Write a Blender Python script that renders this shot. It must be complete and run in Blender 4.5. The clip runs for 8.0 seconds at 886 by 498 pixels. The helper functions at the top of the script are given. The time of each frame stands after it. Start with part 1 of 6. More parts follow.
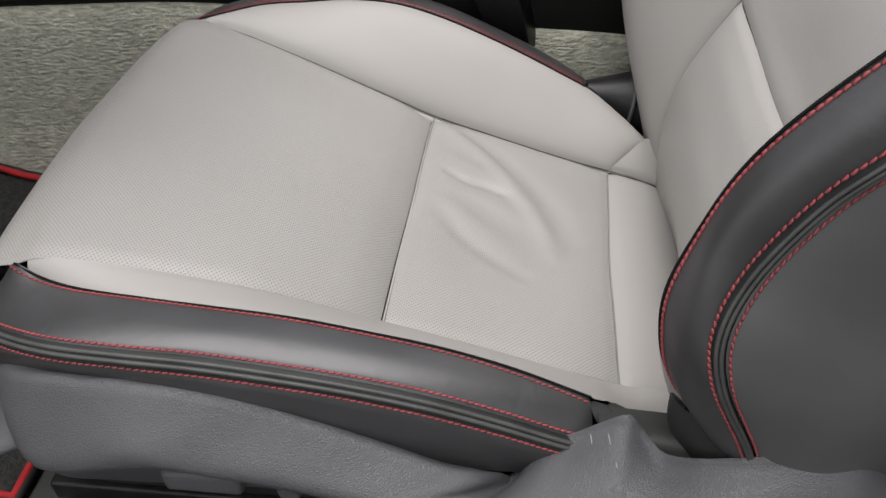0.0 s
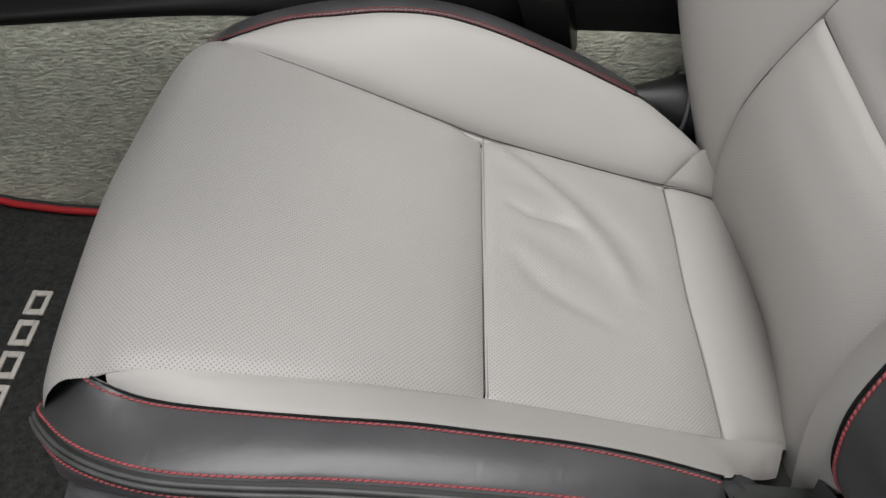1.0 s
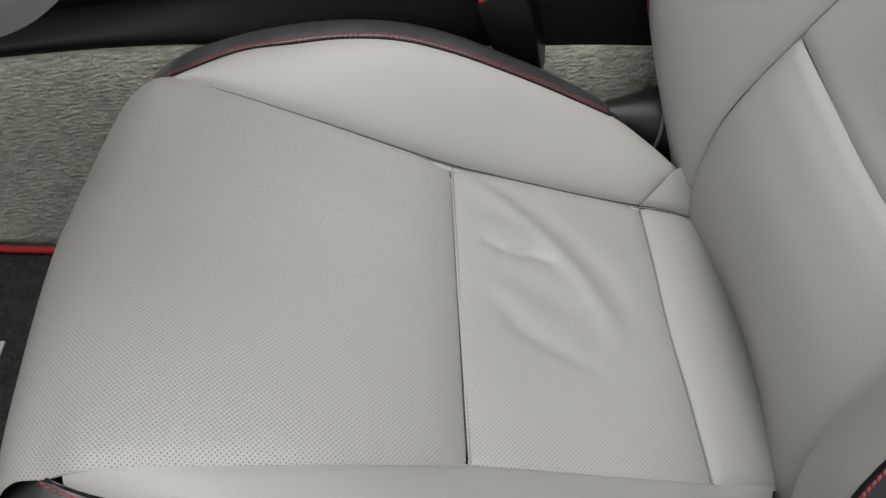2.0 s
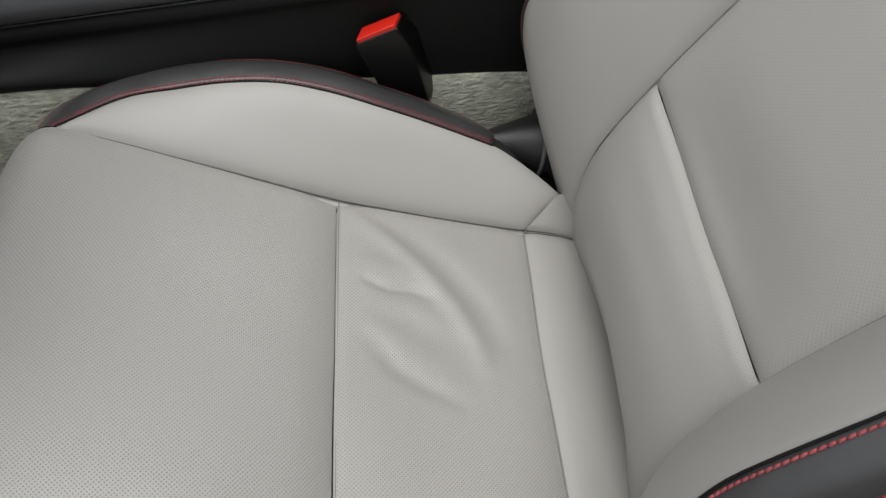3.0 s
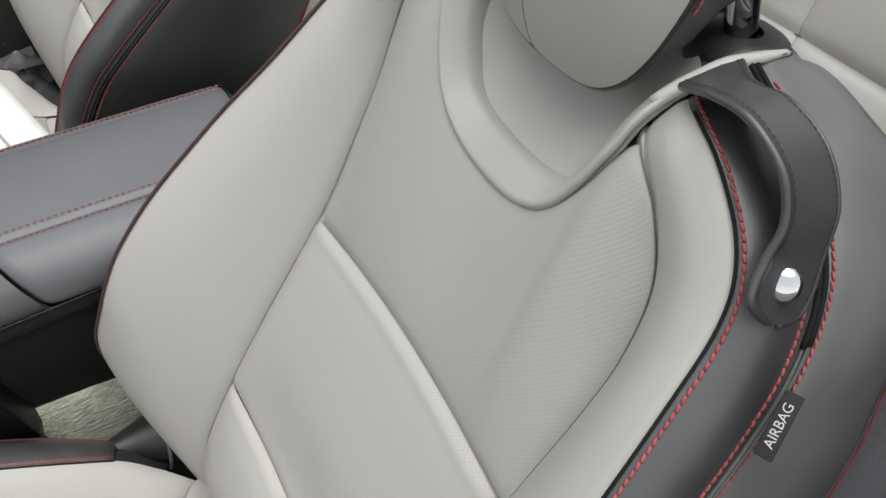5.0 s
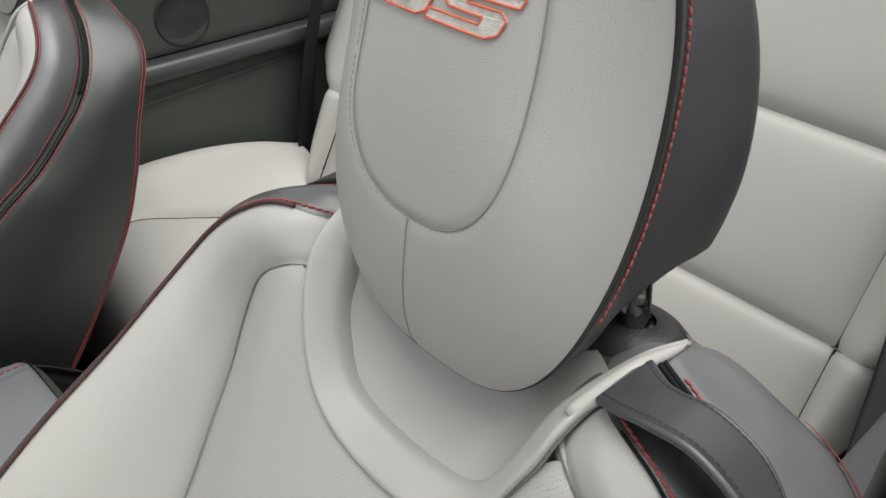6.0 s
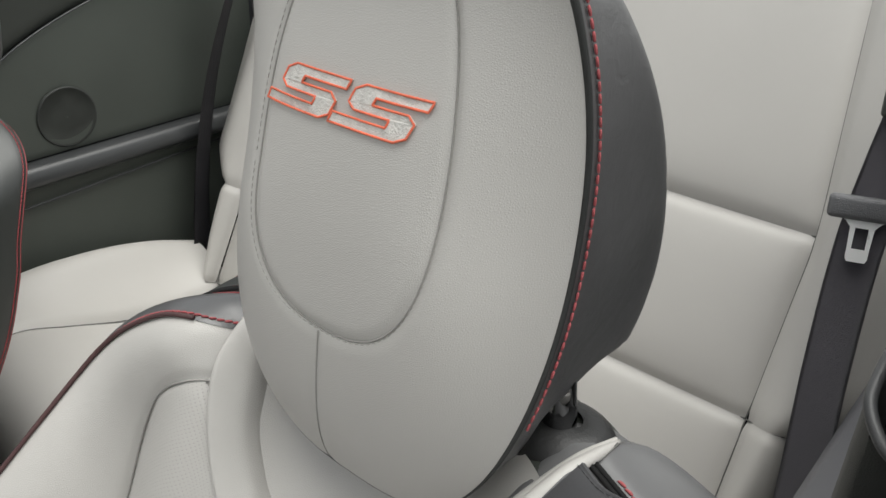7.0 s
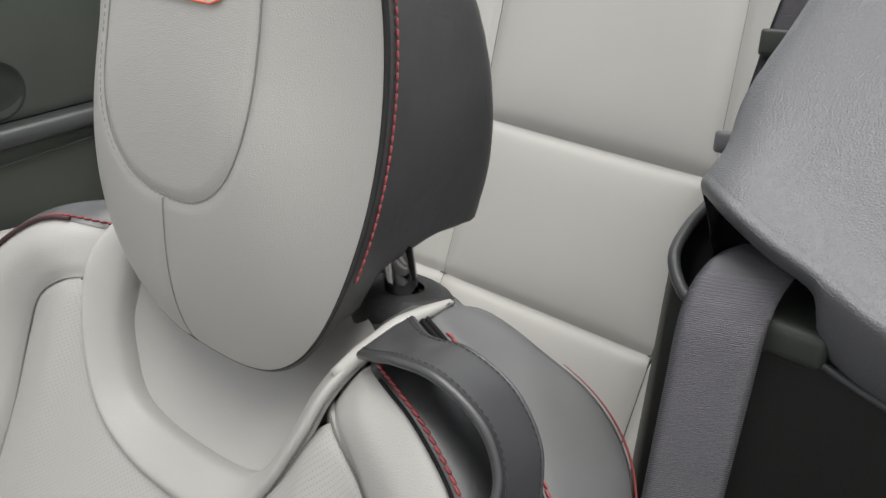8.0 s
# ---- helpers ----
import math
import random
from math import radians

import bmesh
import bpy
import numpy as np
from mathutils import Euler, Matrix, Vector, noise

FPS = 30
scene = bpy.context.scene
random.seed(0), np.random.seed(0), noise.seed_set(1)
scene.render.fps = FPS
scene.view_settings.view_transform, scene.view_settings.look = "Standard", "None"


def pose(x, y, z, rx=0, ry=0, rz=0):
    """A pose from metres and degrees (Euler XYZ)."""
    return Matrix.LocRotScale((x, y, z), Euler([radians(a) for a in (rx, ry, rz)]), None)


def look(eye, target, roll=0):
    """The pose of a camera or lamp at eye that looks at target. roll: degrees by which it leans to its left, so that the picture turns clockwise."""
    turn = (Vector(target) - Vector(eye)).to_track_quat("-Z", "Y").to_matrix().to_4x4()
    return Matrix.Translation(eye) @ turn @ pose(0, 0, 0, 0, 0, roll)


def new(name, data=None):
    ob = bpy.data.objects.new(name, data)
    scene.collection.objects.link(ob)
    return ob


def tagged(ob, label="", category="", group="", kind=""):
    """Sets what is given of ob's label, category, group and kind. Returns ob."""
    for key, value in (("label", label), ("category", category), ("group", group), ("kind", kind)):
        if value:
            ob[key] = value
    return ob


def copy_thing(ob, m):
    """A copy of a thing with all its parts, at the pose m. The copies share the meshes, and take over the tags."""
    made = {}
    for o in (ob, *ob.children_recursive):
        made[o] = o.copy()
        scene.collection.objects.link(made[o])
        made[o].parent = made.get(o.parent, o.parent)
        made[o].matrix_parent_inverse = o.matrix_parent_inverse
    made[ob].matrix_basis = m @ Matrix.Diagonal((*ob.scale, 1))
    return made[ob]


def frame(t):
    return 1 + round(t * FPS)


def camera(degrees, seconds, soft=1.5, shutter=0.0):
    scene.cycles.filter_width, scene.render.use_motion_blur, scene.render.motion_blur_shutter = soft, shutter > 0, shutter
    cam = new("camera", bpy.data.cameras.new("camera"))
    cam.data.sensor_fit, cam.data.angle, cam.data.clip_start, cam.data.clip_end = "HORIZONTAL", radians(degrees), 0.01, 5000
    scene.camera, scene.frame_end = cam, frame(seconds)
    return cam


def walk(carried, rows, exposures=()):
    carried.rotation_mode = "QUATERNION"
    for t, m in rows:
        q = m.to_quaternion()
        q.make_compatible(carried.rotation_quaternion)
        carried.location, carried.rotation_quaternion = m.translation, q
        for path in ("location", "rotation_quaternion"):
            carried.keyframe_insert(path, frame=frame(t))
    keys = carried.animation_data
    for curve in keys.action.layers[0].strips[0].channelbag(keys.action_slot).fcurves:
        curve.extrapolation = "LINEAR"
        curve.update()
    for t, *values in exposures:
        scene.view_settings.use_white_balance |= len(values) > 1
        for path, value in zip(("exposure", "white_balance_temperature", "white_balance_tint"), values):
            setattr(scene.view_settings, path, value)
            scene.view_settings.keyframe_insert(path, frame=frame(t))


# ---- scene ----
cam = camera(56.0, 8.0)
PATH = [
    (0, (0.116, -0.61, 0.67), (-0.106, 0.891, -0.633), -2.8),
    (0.5, (0.038, -0.567, 0.699), (-0.076, 0.881, -0.676), -1.8),
    (1, (-0.015, -0.508, 0.72), (-0.075, 0.88, -0.719), -1.6),
    (1.2, (-0.024, -0.497, 0.721), (-0.069, 0.881, -0.728), -1.5),
    (2.5, (-0.005, -0.405, 0.774), (0.046, 0.871, -0.766), -1.5),
    (3, (0.074, -0.398, 0.822), (0.139, 0.825, -0.759), -1.3),
    (3.5, (0.152, -0.418, 0.882), (0.188, 0.798, -0.706), -3.0),
    (3.8, (0.178, -0.421, 0.918), (0.221, 0.807, -0.66), -3.5),
    (4, (0.21, -0.425, 0.928), (0.26, 0.849, -0.613), -4.7),
    (4.2, (0.215, -0.42, 0.95), (0.475, 0.844, -0.578), -1.8),
    (4.3, (0.223, -0.421, 0.949), (0.547, 0.857, -0.555), -1.5),
    (4.5, (0.231, -0.407, 0.949), (0.674, 0.868, -0.526), -0.7),
    (4.7, (0.24, -0.391, 0.957), (0.767, 0.874, -0.5), -0.9),
    (4.9, (0.244, -0.375, 0.97), (0.874, 0.889, -0.446), -0.2),
    (5, (0.247, -0.368, 0.976), (0.916, 0.897, -0.422), -0.1),
    (5.2, (0.255, -0.351, 0.986), (1.012, 0.921, -0.359), -0.0),
    (6.3, (0.263, -0.247, 1.019), (1.541, 0.915, 0.011), 3.5),
    (6.5, (0.267, -0.243, 1.022), (1.592, 0.9, 0.054), 3.5),
    (7, (0.272, -0.247, 1.012), (1.667, 0.862, 0.104), 3.4),
    (7.5, (0.276, -0.286, 0.999), (1.698, 0.795, 0.099), 3.5),
    (8, (0.27, -0.338, 0.968), (1.715, 0.721, 0.08), 3.2),
]
walk(cam, [(t, look(eye, target, roll)) for t, eye, target, roll in PATH], exposures=[(0, 0.53, 6580, 13), (1, 0.40, 6530, 11), (2.5, 0.27, 6500, 9), (3, 0.29, 6500, 9), (4, 0.45, 6500, 9), (4.5, 0.70, 6550, 8), (5, 0.83, 6530, 8), (6.5, 0.97, 6620, 7), (8, 1.00, 6600, 8)])

# ---- world and light: an open cabin under a bright, even sky ----
world = bpy.data.worlds.new("sky")
scene.world = world
world.use_nodes = True
wn, wl = world.node_tree.nodes, world.node_tree.links
sky = wn.new("ShaderNodeTexSky")
sky.sky_type, sky.sun_disc = "NISHITA", False
sky.sun_elevation, sky.sun_rotation = radians(80), radians(180)
grey = wn.new("ShaderNodeHueSaturation")
grey.inputs["Saturation"].default_value = 0.12
wl.new(sky.outputs[0], grey.inputs["Color"])
wl.new(grey.outputs[0], wn["Background"].inputs[0])
wn["Background"].inputs[1].default_value = 0.105

sun_data = bpy.data.lights.new("sun", "SUN")
sun_data.energy, sun_data.angle, sun_data.color = 1.8, radians(55), (1.0, 0.99, 0.975)
sun = new("sun", sun_data)
sun.matrix_world = look((0.20, -0.48, 3.4), (0.2, 0.0, 0.2))


# ---- materials ----
def material(name, base, rough=0.5, metal=0.0, bump=0.0, grain=900.0, vary=0.12, stain=5.0, detail="noise", sheen=0.0, spec=0.5, coords="Object", crumple=0.0, folds=90.0, coat=0.0):
    """A procedural surface: base colour, broad tone variation, fine grain in colour and relief."""
    m = bpy.data.materials.new(name)
    m.use_nodes = True
    n, l = m.node_tree.nodes, m.node_tree.links
    bsdf = n["Principled BSDF"]
    bsdf.inputs["Roughness"].default_value, bsdf.inputs["Metallic"].default_value = rough, metal
    bsdf.inputs["Specular IOR Level"].default_value = spec
    if coat:
        bsdf.inputs["Coat Weight"].default_value, bsdf.inputs["Coat Roughness"].default_value = coat, max(rough - 0.06, 0.1)
    if sheen:
        bsdf.inputs["Sheen Weight"].default_value = sheen
    tc = n.new("ShaderNodeTexCoord")
    broad = n.new("ShaderNodeTexNoise")
    broad.inputs["Scale"].default_value, broad.inputs["Detail"].default_value = stain, 4
    l.new(tc.outputs[coords], broad.inputs["Vector"])
    if detail == "voronoi":
        fine = n.new("ShaderNodeTexVoronoi")
        fine.feature = "DISTANCE_TO_EDGE"
        fine.inputs["Scale"].default_value = grain
        fo = fine.outputs["Distance"]
    else:
        fine = n.new("ShaderNodeTexNoise")
        fine.inputs["Scale"].default_value, fine.inputs["Detail"].default_value = grain, 3
        fo = fine.outputs["Fac"]
    l.new(tc.outputs[coords], fine.inputs["Vector"])
    ramp = n.new("ShaderNodeMapRange")
    ramp.inputs["From Min"].default_value, ramp.inputs["From Max"].default_value = 0.3, 0.7
    ramp.inputs["To Min"].default_value, ramp.inputs["To Max"].default_value = 1 - vary, 1 + vary
    l.new(broad.outputs["Fac"], ramp.inputs["Value"])
    mul = n.new("ShaderNodeVectorMath")
    mul.operation = "SCALE"
    mul.inputs[0].default_value = base
    l.new(ramp.outputs[0], mul.inputs["Scale"])
    l.new(mul.outputs[0], bsdf.inputs["Base Color"])
    rr = n.new("ShaderNodeMapRange")
    rr.inputs["To Min"].default_value, rr.inputs["To Max"].default_value = max(rough - 0.07, 0.02), min(rough + 0.07, 1)
    l.new(broad.outputs["Fac"], rr.inputs["Value"])
    l.new(rr.outputs[0], bsdf.inputs["Roughness"])
    if bump:
        b = n.new("ShaderNodeBump")
        b.inputs["Strength"].default_value, b.inputs["Distance"].default_value = 1.0, bump
        l.new(fo, b.inputs["Height"])
        l.new(b.outputs[0], bsdf.inputs["Normal"])
        if crumple:
            soft = n.new("ShaderNodeTexNoise")
            soft.inputs["Scale"].default_value, soft.inputs["Detail"].default_value, soft.inputs["Distortion"].default_value = folds, 5, 0.6
            l.new(tc.outputs[coords], soft.inputs["Vector"])
            c = n.new("ShaderNodeBump")
            c.inputs["Strength"].default_value, c.inputs["Distance"].default_value = 1.0, crumple
            l.new(soft.outputs["Fac"], c.inputs["Height"])
            l.new(c.outputs[0], b.inputs["Normal"])
    return m


GREY = (0.430, 0.416, 0.394)


def perforated(m, pitch=0.0041, hole=0.11, dark=0.56, deep=0.00035):
    """Adds small staggered holes, laid out in metres by the panel's own unwrapping."""
    n, l = m.node_tree.nodes, m.node_tree.links
    bsdf = n["Principled BSDF"]
    uv = n.new("ShaderNodeUVMap")
    uv.uv_map = "metres"
    masks = []
    for shift in (0.0, 0.5):
        sc = n.new("ShaderNodeVectorMath")
        sc.operation = "MULTIPLY_ADD"
        sc.inputs[1].default_value, sc.inputs[2].default_value = (1 / pitch, 1 / pitch, 0), (shift, shift, 0)
        l.new(uv.outputs[0], sc.inputs[0])
        fr = n.new("ShaderNodeVectorMath")
        fr.operation = "FRACTION"
        l.new(sc.outputs[0], fr.inputs[0])
        dist = n.new("ShaderNodeVectorMath")
        dist.operation = "DISTANCE"
        dist.inputs[1].default_value = (0.5, 0.5, 0)
        l.new(fr.outputs[0], dist.inputs[0])
        mr = n.new("ShaderNodeMapRange")
        mr.inputs["From Min"].default_value, mr.inputs["From Max"].default_value = hole * 0.75, hole * 1.25
        l.new(dist.outputs["Value"], mr.inputs["Value"])
        masks.append(mr)
    both = n.new("ShaderNodeMath")
    both.operation = "MULTIPLY"
    l.new(masks[0].outputs[0], both.inputs[0])
    l.new(masks[1].outputs[0], both.inputs[1])
    old = bsdf.inputs["Base Color"].links[0].from_socket
    mix = n.new("ShaderNodeMix")
    mix.data_type = "RGBA"
    mix.inputs["A"].default_value = (GREY[0] * dark, GREY[1] * dark, GREY[2] * dark, 1)
    l.new(both.outputs[0], mix.inputs["Factor"])
    l.new(old, mix.inputs["B"])
    l.new(mix.outputs["Result"], bsdf.inputs["Base Color"])
    b = n.new("ShaderNodeBump")
    b.inputs["Distance"].default_value = deep
    l.new(both.outputs[0], b.inputs["Height"])
    l.new(bsdf.inputs["Normal"].links[0].from_socket, b.inputs["Normal"])
    l.new(b.outputs[0], bsdf.inputs["Normal"])
    return m


leather = material("grey_leather", GREY, 0.40, crumple=0.00032, folds=38, bump=0.0002, grain=900, vary=0.03, stain=3, detail="voronoi", spec=0.4)
leather_holes = perforated(material("perforated_grey_leather", GREY, 0.38, bump=0.00012, grain=900, vary=0.03, stain=3, detail="voronoi", spec=0.5), 0.0035, 0.14, 0.52, 0.0003)
leather_fine = perforated(material("finely_perforated_grey_leather", GREY, 0.45, bump=0.00012, grain=900, vary=0.03, stain=3, detail="voronoi", spec=0.4), 0.0036, 0.10, 0.74, 0.0002)
black_leather = material("black_leather", (0.044, 0.044, 0.0455), 0.45, bump=0.00008, grain=1000, vary=0.25, stain=14, detail="voronoi", spec=0.95, crumple=0.0006, folds=70, coat=0.5)
strap_leather = material("black_strap_leather", (0.050, 0.050, 0.053), 0.38, bump=0.0001, grain=900, vary=0.12, stain=12, spec=0.7, detail="voronoi")
mesh_fabric = material("black_mesh_fabric", (0.018, 0.018, 0.018), 0.9, bump=0.0012, grain=420, vary=0.2, detail="voronoi")
grille_cloth = material("dark_grille_cloth", (0.030, 0.033, 0.029), 0.85, bump=0.0006, grain=500, vary=0.2, stain=30, detail="voronoi")
tuck_cloth = material("black_tuck_cloth", (0.030, 0.030, 0.031), 0.7, bump=0.0003, grain=1400, vary=0.2, stain=25)
hood_dark = material("dark_grained_vinyl", (0.045, 0.046, 0.047), 0.42, bump=0.0002, grain=800, vary=0.1, stain=9, detail="voronoi")
tongue_steel = material("bright_tongue_steel", (0.88, 0.88, 0.87), 0.30, metal=0.15, vary=0.04, stain=30)
quarter_dark = material("dark_quarter_plastic", (0.009, 0.0102, 0.0085), 0.5, bump=0.0002, grain=700, vary=0.2, stain=5, detail="voronoi")
cap_plastic = material("black_cap_plastic", (0.018, 0.018, 0.018), 0.42, bump=0.0003, grain=500, vary=0.2, stain=20)
dark_chrome = material("dark_polished_steel", (0.28, 0.28, 0.285), 0.08, metal=1.0, vary=0.05, grain=200)
rail_steel = material("dark_rail_steel", (0.035, 0.035, 0.035), 0.35, metal=0.5, bump=0.0003, grain=300, vary=0.3, stain=30)
scuff = material("pale_scuff", (0.32, 0.31, 0.30), 0.8, vary=0.2, stain=300)
pale_cord = material("worn_grey_piping", (0.080, 0.084, 0.080), 0.45, bump=0.0002, grain=1500, vary=0.2, stain=40)
brown_cord = material("brown_red_piping", (0.060, 0.026, 0.026), 0.6, bump=0.0002, grain=1500, vary=0.2, stain=60)
dusty_red = material("dusty_red_piping", (0.19, 0.032, 0.034), 0.6, bump=0.0002, grain=1500, vary=0.25, stain=60)
# darker copy of the cover leather: shade between the seats painted in
shaded_leather = material("inner_black_leather", (0.017, 0.0192, 0.017), 0.44, bump=0.0001, grain=900, vary=0.15, stain=8, detail="voronoi", spec=0.7, coat=0.3)
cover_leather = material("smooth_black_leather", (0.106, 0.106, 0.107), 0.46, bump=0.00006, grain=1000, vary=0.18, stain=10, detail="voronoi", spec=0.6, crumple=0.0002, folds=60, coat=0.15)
headrest_leather = material("black_headrest_leather", (0.066, 0.065, 0.0655), 0.38, bump=0.00014, grain=900, vary=0.2, stain=12, detail="voronoi", spec=0.8, crumple=0.0005, folds=90)
dull_thread = material("crimson_thread", (0.26, 0.045, 0.050), 0.8, bump=0.0002, grain=2500, vary=0.2, stain=60)
lid_thread = material("dull_red_thread", (0.20, 0.048, 0.052), 0.8, bump=0.0002, grain=2500, vary=0.25, stain=60)
strap_thread = material("strap_thread", (0.038, 0.038, 0.040), 0.8, vary=0.1, stain=40)
edge_black = material("matt_black_piping", (0.012, 0.012, 0.012), 0.8, vary=0.2, stain=40, grain=1500, bump=0.0001, spec=0.15)
hood_vinyl = material("grained_grey_vinyl", (0.108, 0.108, 0.116), 0.42, bump=0.0004, grain=620, vary=0.06, stain=5, detail="voronoi")
plastic = material("grained_black_plastic", (0.108, 0.109, 0.114), 0.40, bump=0.0007, grain=560, vary=0.16, stain=9, detail="voronoi", crumple=0.0004, folds=120)
dark_plastic = material("dark_moulded_plastic", (0.034, 0.038, 0.033), 0.5, bump=0.0002, grain=700, vary=0.15, stain=4)
console_dark = material("black_console_plastic", (0.009, 0.0098, 0.009), 0.55, bump=0.0002, grain=700, vary=0.2, stain=5, spec=0.15)
lid_leather = material("black_armrest_leather", (0.118, 0.119, 0.127), 0.42, bump=0.0002, grain=800, vary=0.08, stain=6, detail="voronoi")
console_skin = material("soft_black_console_skin", (0.068, 0.069, 0.073), 0.44, bump=0.00025, grain=650, vary=0.08, stain=6, detail="voronoi")
buckle_plastic = material("buckle_plastic", (0.004, 0.004, 0.004), 0.32, bump=0.0001, grain=900, vary=0.1, spec=0.35)
red_button = material("red_button", (0.72, 0.022, 0.012), 0.38, bump=0.0001, grain=300, vary=0.06)
red_thread = material("red_thread", (0.35, 0.076, 0.082), 0.8, bump=0.0002, grain=2500, vary=0.2, stain=60)
red_edge = material("red_binding", (0.42, 0.012, 0.015), 0.75, bump=0.0004, grain=1200, vary=0.15, stain=30)
grey_thread = material("grey_thread", (0.27, 0.262, 0.24), 0.75, bump=0.0002, grain=2500, vary=0.1, stain=50)
dark_cord = material("dark_piping", (0.020, 0.021, 0.020), 0.6, bump=0.0002, grain=1500, vary=0.2, stain=40)
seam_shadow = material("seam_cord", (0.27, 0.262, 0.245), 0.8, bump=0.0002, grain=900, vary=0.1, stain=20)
seam_dark = material("dark_seam", (0.13, 0.128, 0.12), 0.85, bump=0.0002, grain=900, vary=0.1, stain=20)
chrome = material("polished_chrome", (0.80, 0.80, 0.80), 0.07, metal=1.0, vary=0.02, grain=200)
satin = material("satin_silver", (0.60, 0.60, 0.58), 0.34, metal=0.75, vary=0.05, grain=300)
silver_rim = material("silver_grey_leather", (0.22, 0.22, 0.24), 0.38, bump=0.0002, grain=600, vary=0.08, stain=12)
webbing_dark = material("dark_belt_webbing", (0.074, 0.068, 0.082), 0.5, bump=0.0003, grain=1200, vary=0.15, stain=12, sheen=0.2)
webbing_black = material("black_belt_webbing", (0.030, 0.029, 0.034), 0.5, bump=0.0003, grain=1200, vary=0.15, stain=12)
trim_plastic = material("green_black_trim_plastic", (0.058, 0.066, 0.057), 0.55, bump=0.0002, grain=700, vary=0.15, stain=4)
ledge_plastic = material("satin_dark_plastic", (0.034, 0.036, 0.037), 0.30, bump=0.0001, grain=900, vary=0.15, stain=8)
webbing = material("belt_webbing", (0.105, 0.097, 0.116), 0.40, bump=0.0003, grain=1200, vary=0.15, stain=12, sheen=0.3)
floor_carpet = material("black_mat_pile", (0.022, 0.0225, 0.021), 0.95, bump=0.004, grain=330, vary=0.6, stain=160)
white_inlay = material("pale_inlay", (0.50, 0.48, 0.43), 0.8, bump=0.0006, grain=500, vary=0.12, stain=80)
silver_emblem = material("silver_embroidery", (0.60, 0.585, 0.55), 0.55, bump=0.0006, grain=900, vary=0.12, stain=260, metal=0.15)
orange_thread = material("orange_thread", (0.75, 0.16, 0.085), 0.6, bump=0.0002, grain=2500, vary=0.15, stain=90)
paper = material("white_paper", (0.80, 0.80, 0.78), 0.8, vary=0.03, stain=30, grain=300)
ink = material("grey_ink", (0.35, 0.36, 0.37), 0.8, vary=0.05)
tag_black = material("black_tag_fabric", (0.012, 0.012, 0.012), 0.8, bump=0.0003, grain=1500, vary=0.2)
tag_white = material("white_tag_lettering", (0.46, 0.46, 0.45), 0.8, vary=0.05, stain=60)
asphalt = material("worn_asphalt", (0.10, 0.10, 0.097), 0.9, bump=0.003, grain=90, vary=0.2, stain=0.8)
body_paint = material("dark_body_paint", (0.05, 0.05, 0.055), 0.25, vary=0.05, stain=2)
gloss_black = material("gloss_black", (0.01, 0.01, 0.011), 0.12, vary=0.05)


def carpet_material():
    """Grey-beige tufted carpet with fine horizontal rows."""
    m = material("grey_tufted_carpet", (0.51, 0.515, 0.415), 0.95, bump=0.003, grain=260, vary=0.16, stain=11, sheen=0.2)
    n, l = m.node_tree.nodes, m.node_tree.links
    bsdf = n["Principled BSDF"]
    tc = n.new("ShaderNodeTexCoord")
    mp = n.new("ShaderNodeMapping")
    mp.inputs["Scale"].default_value = (85, 85, 330)
    l.new(tc.outputs["Object"], mp.inputs["Vector"])
    rows = n.new("ShaderNodeTexNoise")
    rows.inputs["Scale"].default_value, rows.inputs["Detail"].default_value = 1.0, 4
    l.new(mp.outputs[0], rows.inputs["Vector"])
    mr = n.new("ShaderNodeMapRange")
    mr.inputs["From Min"].default_value, mr.inputs["From Max"].default_value = 0.32, 0.68
    mr.inputs["To Min"].default_value, mr.inputs["To Max"].default_value = 0.62, 1.22
    l.new(rows.outputs["Fac"], mr.inputs["Value"])
    mul = n.new("ShaderNodeVectorMath")
    mul.operation = "SCALE"
    l.new(bsdf.inputs["Base Color"].links[0].from_socket, mul.inputs[0])
    l.new(mr.outputs[0], mul.inputs["Scale"])
    l.new(mul.outputs[0], bsdf.inputs["Base Color"])
    b = n.new("ShaderNodeBump")
    b.inputs["Distance"].default_value = 0.003
    l.new(rows.outputs["Fac"], b.inputs["Height"])
    l.new(bsdf.inputs["Normal"].links[0].from_socket, b.inputs["Normal"])
    l.new(b.outputs[0], bsdf.inputs["Normal"])
    return m


carpet = carpet_material()


# ---- builders ----
def attach(ob, parent):
    """Parents ob, built in world metres, to a thing or to a part of one."""
    ob.parent = parent
    if parent.parent is None:
        ob.matrix_parent_inverse = Matrix.Translation(-parent.location)


def link_mesh(name, verts, faces, mat, parent=None, label="", uvs=None, smooth=True):
    me = bpy.data.meshes.new(name)
    me.from_pydata([tuple(v) for v in verts], [], faces)
    if uvs is not None:
        layer = me.uv_layers.new(name="metres")
        loops = np.zeros(len(me.loops), dtype=np.int32)
        me.loops.foreach_get("vertex_index", loops)
        layer.data.foreach_set("uv", np.asarray(uvs, dtype=np.float32)[loops].ravel())
    me.materials.append(mat)
    if smooth:
        me.polygons.foreach_set("use_smooth", [True] * len(me.polygons))
    me.update()
    ob = new(name, me)
    if parent:
        attach(ob, parent)
    if label:
        tagged(ob, label)
    return ob


def part(name, bm, mat, parent, label=""):
    """Links a bmesh as one mesh object under a thing or part."""
    me = bpy.data.meshes.new(name)
    bm.to_mesh(me)
    bm.free()
    me.materials.append(mat)
    me.polygons.foreach_set("use_smooth", [True] * len(me.polygons))
    ob = new(name, me)
    if parent:
        attach(ob, parent)
    if label:
        tagged(ob, label)
    return ob


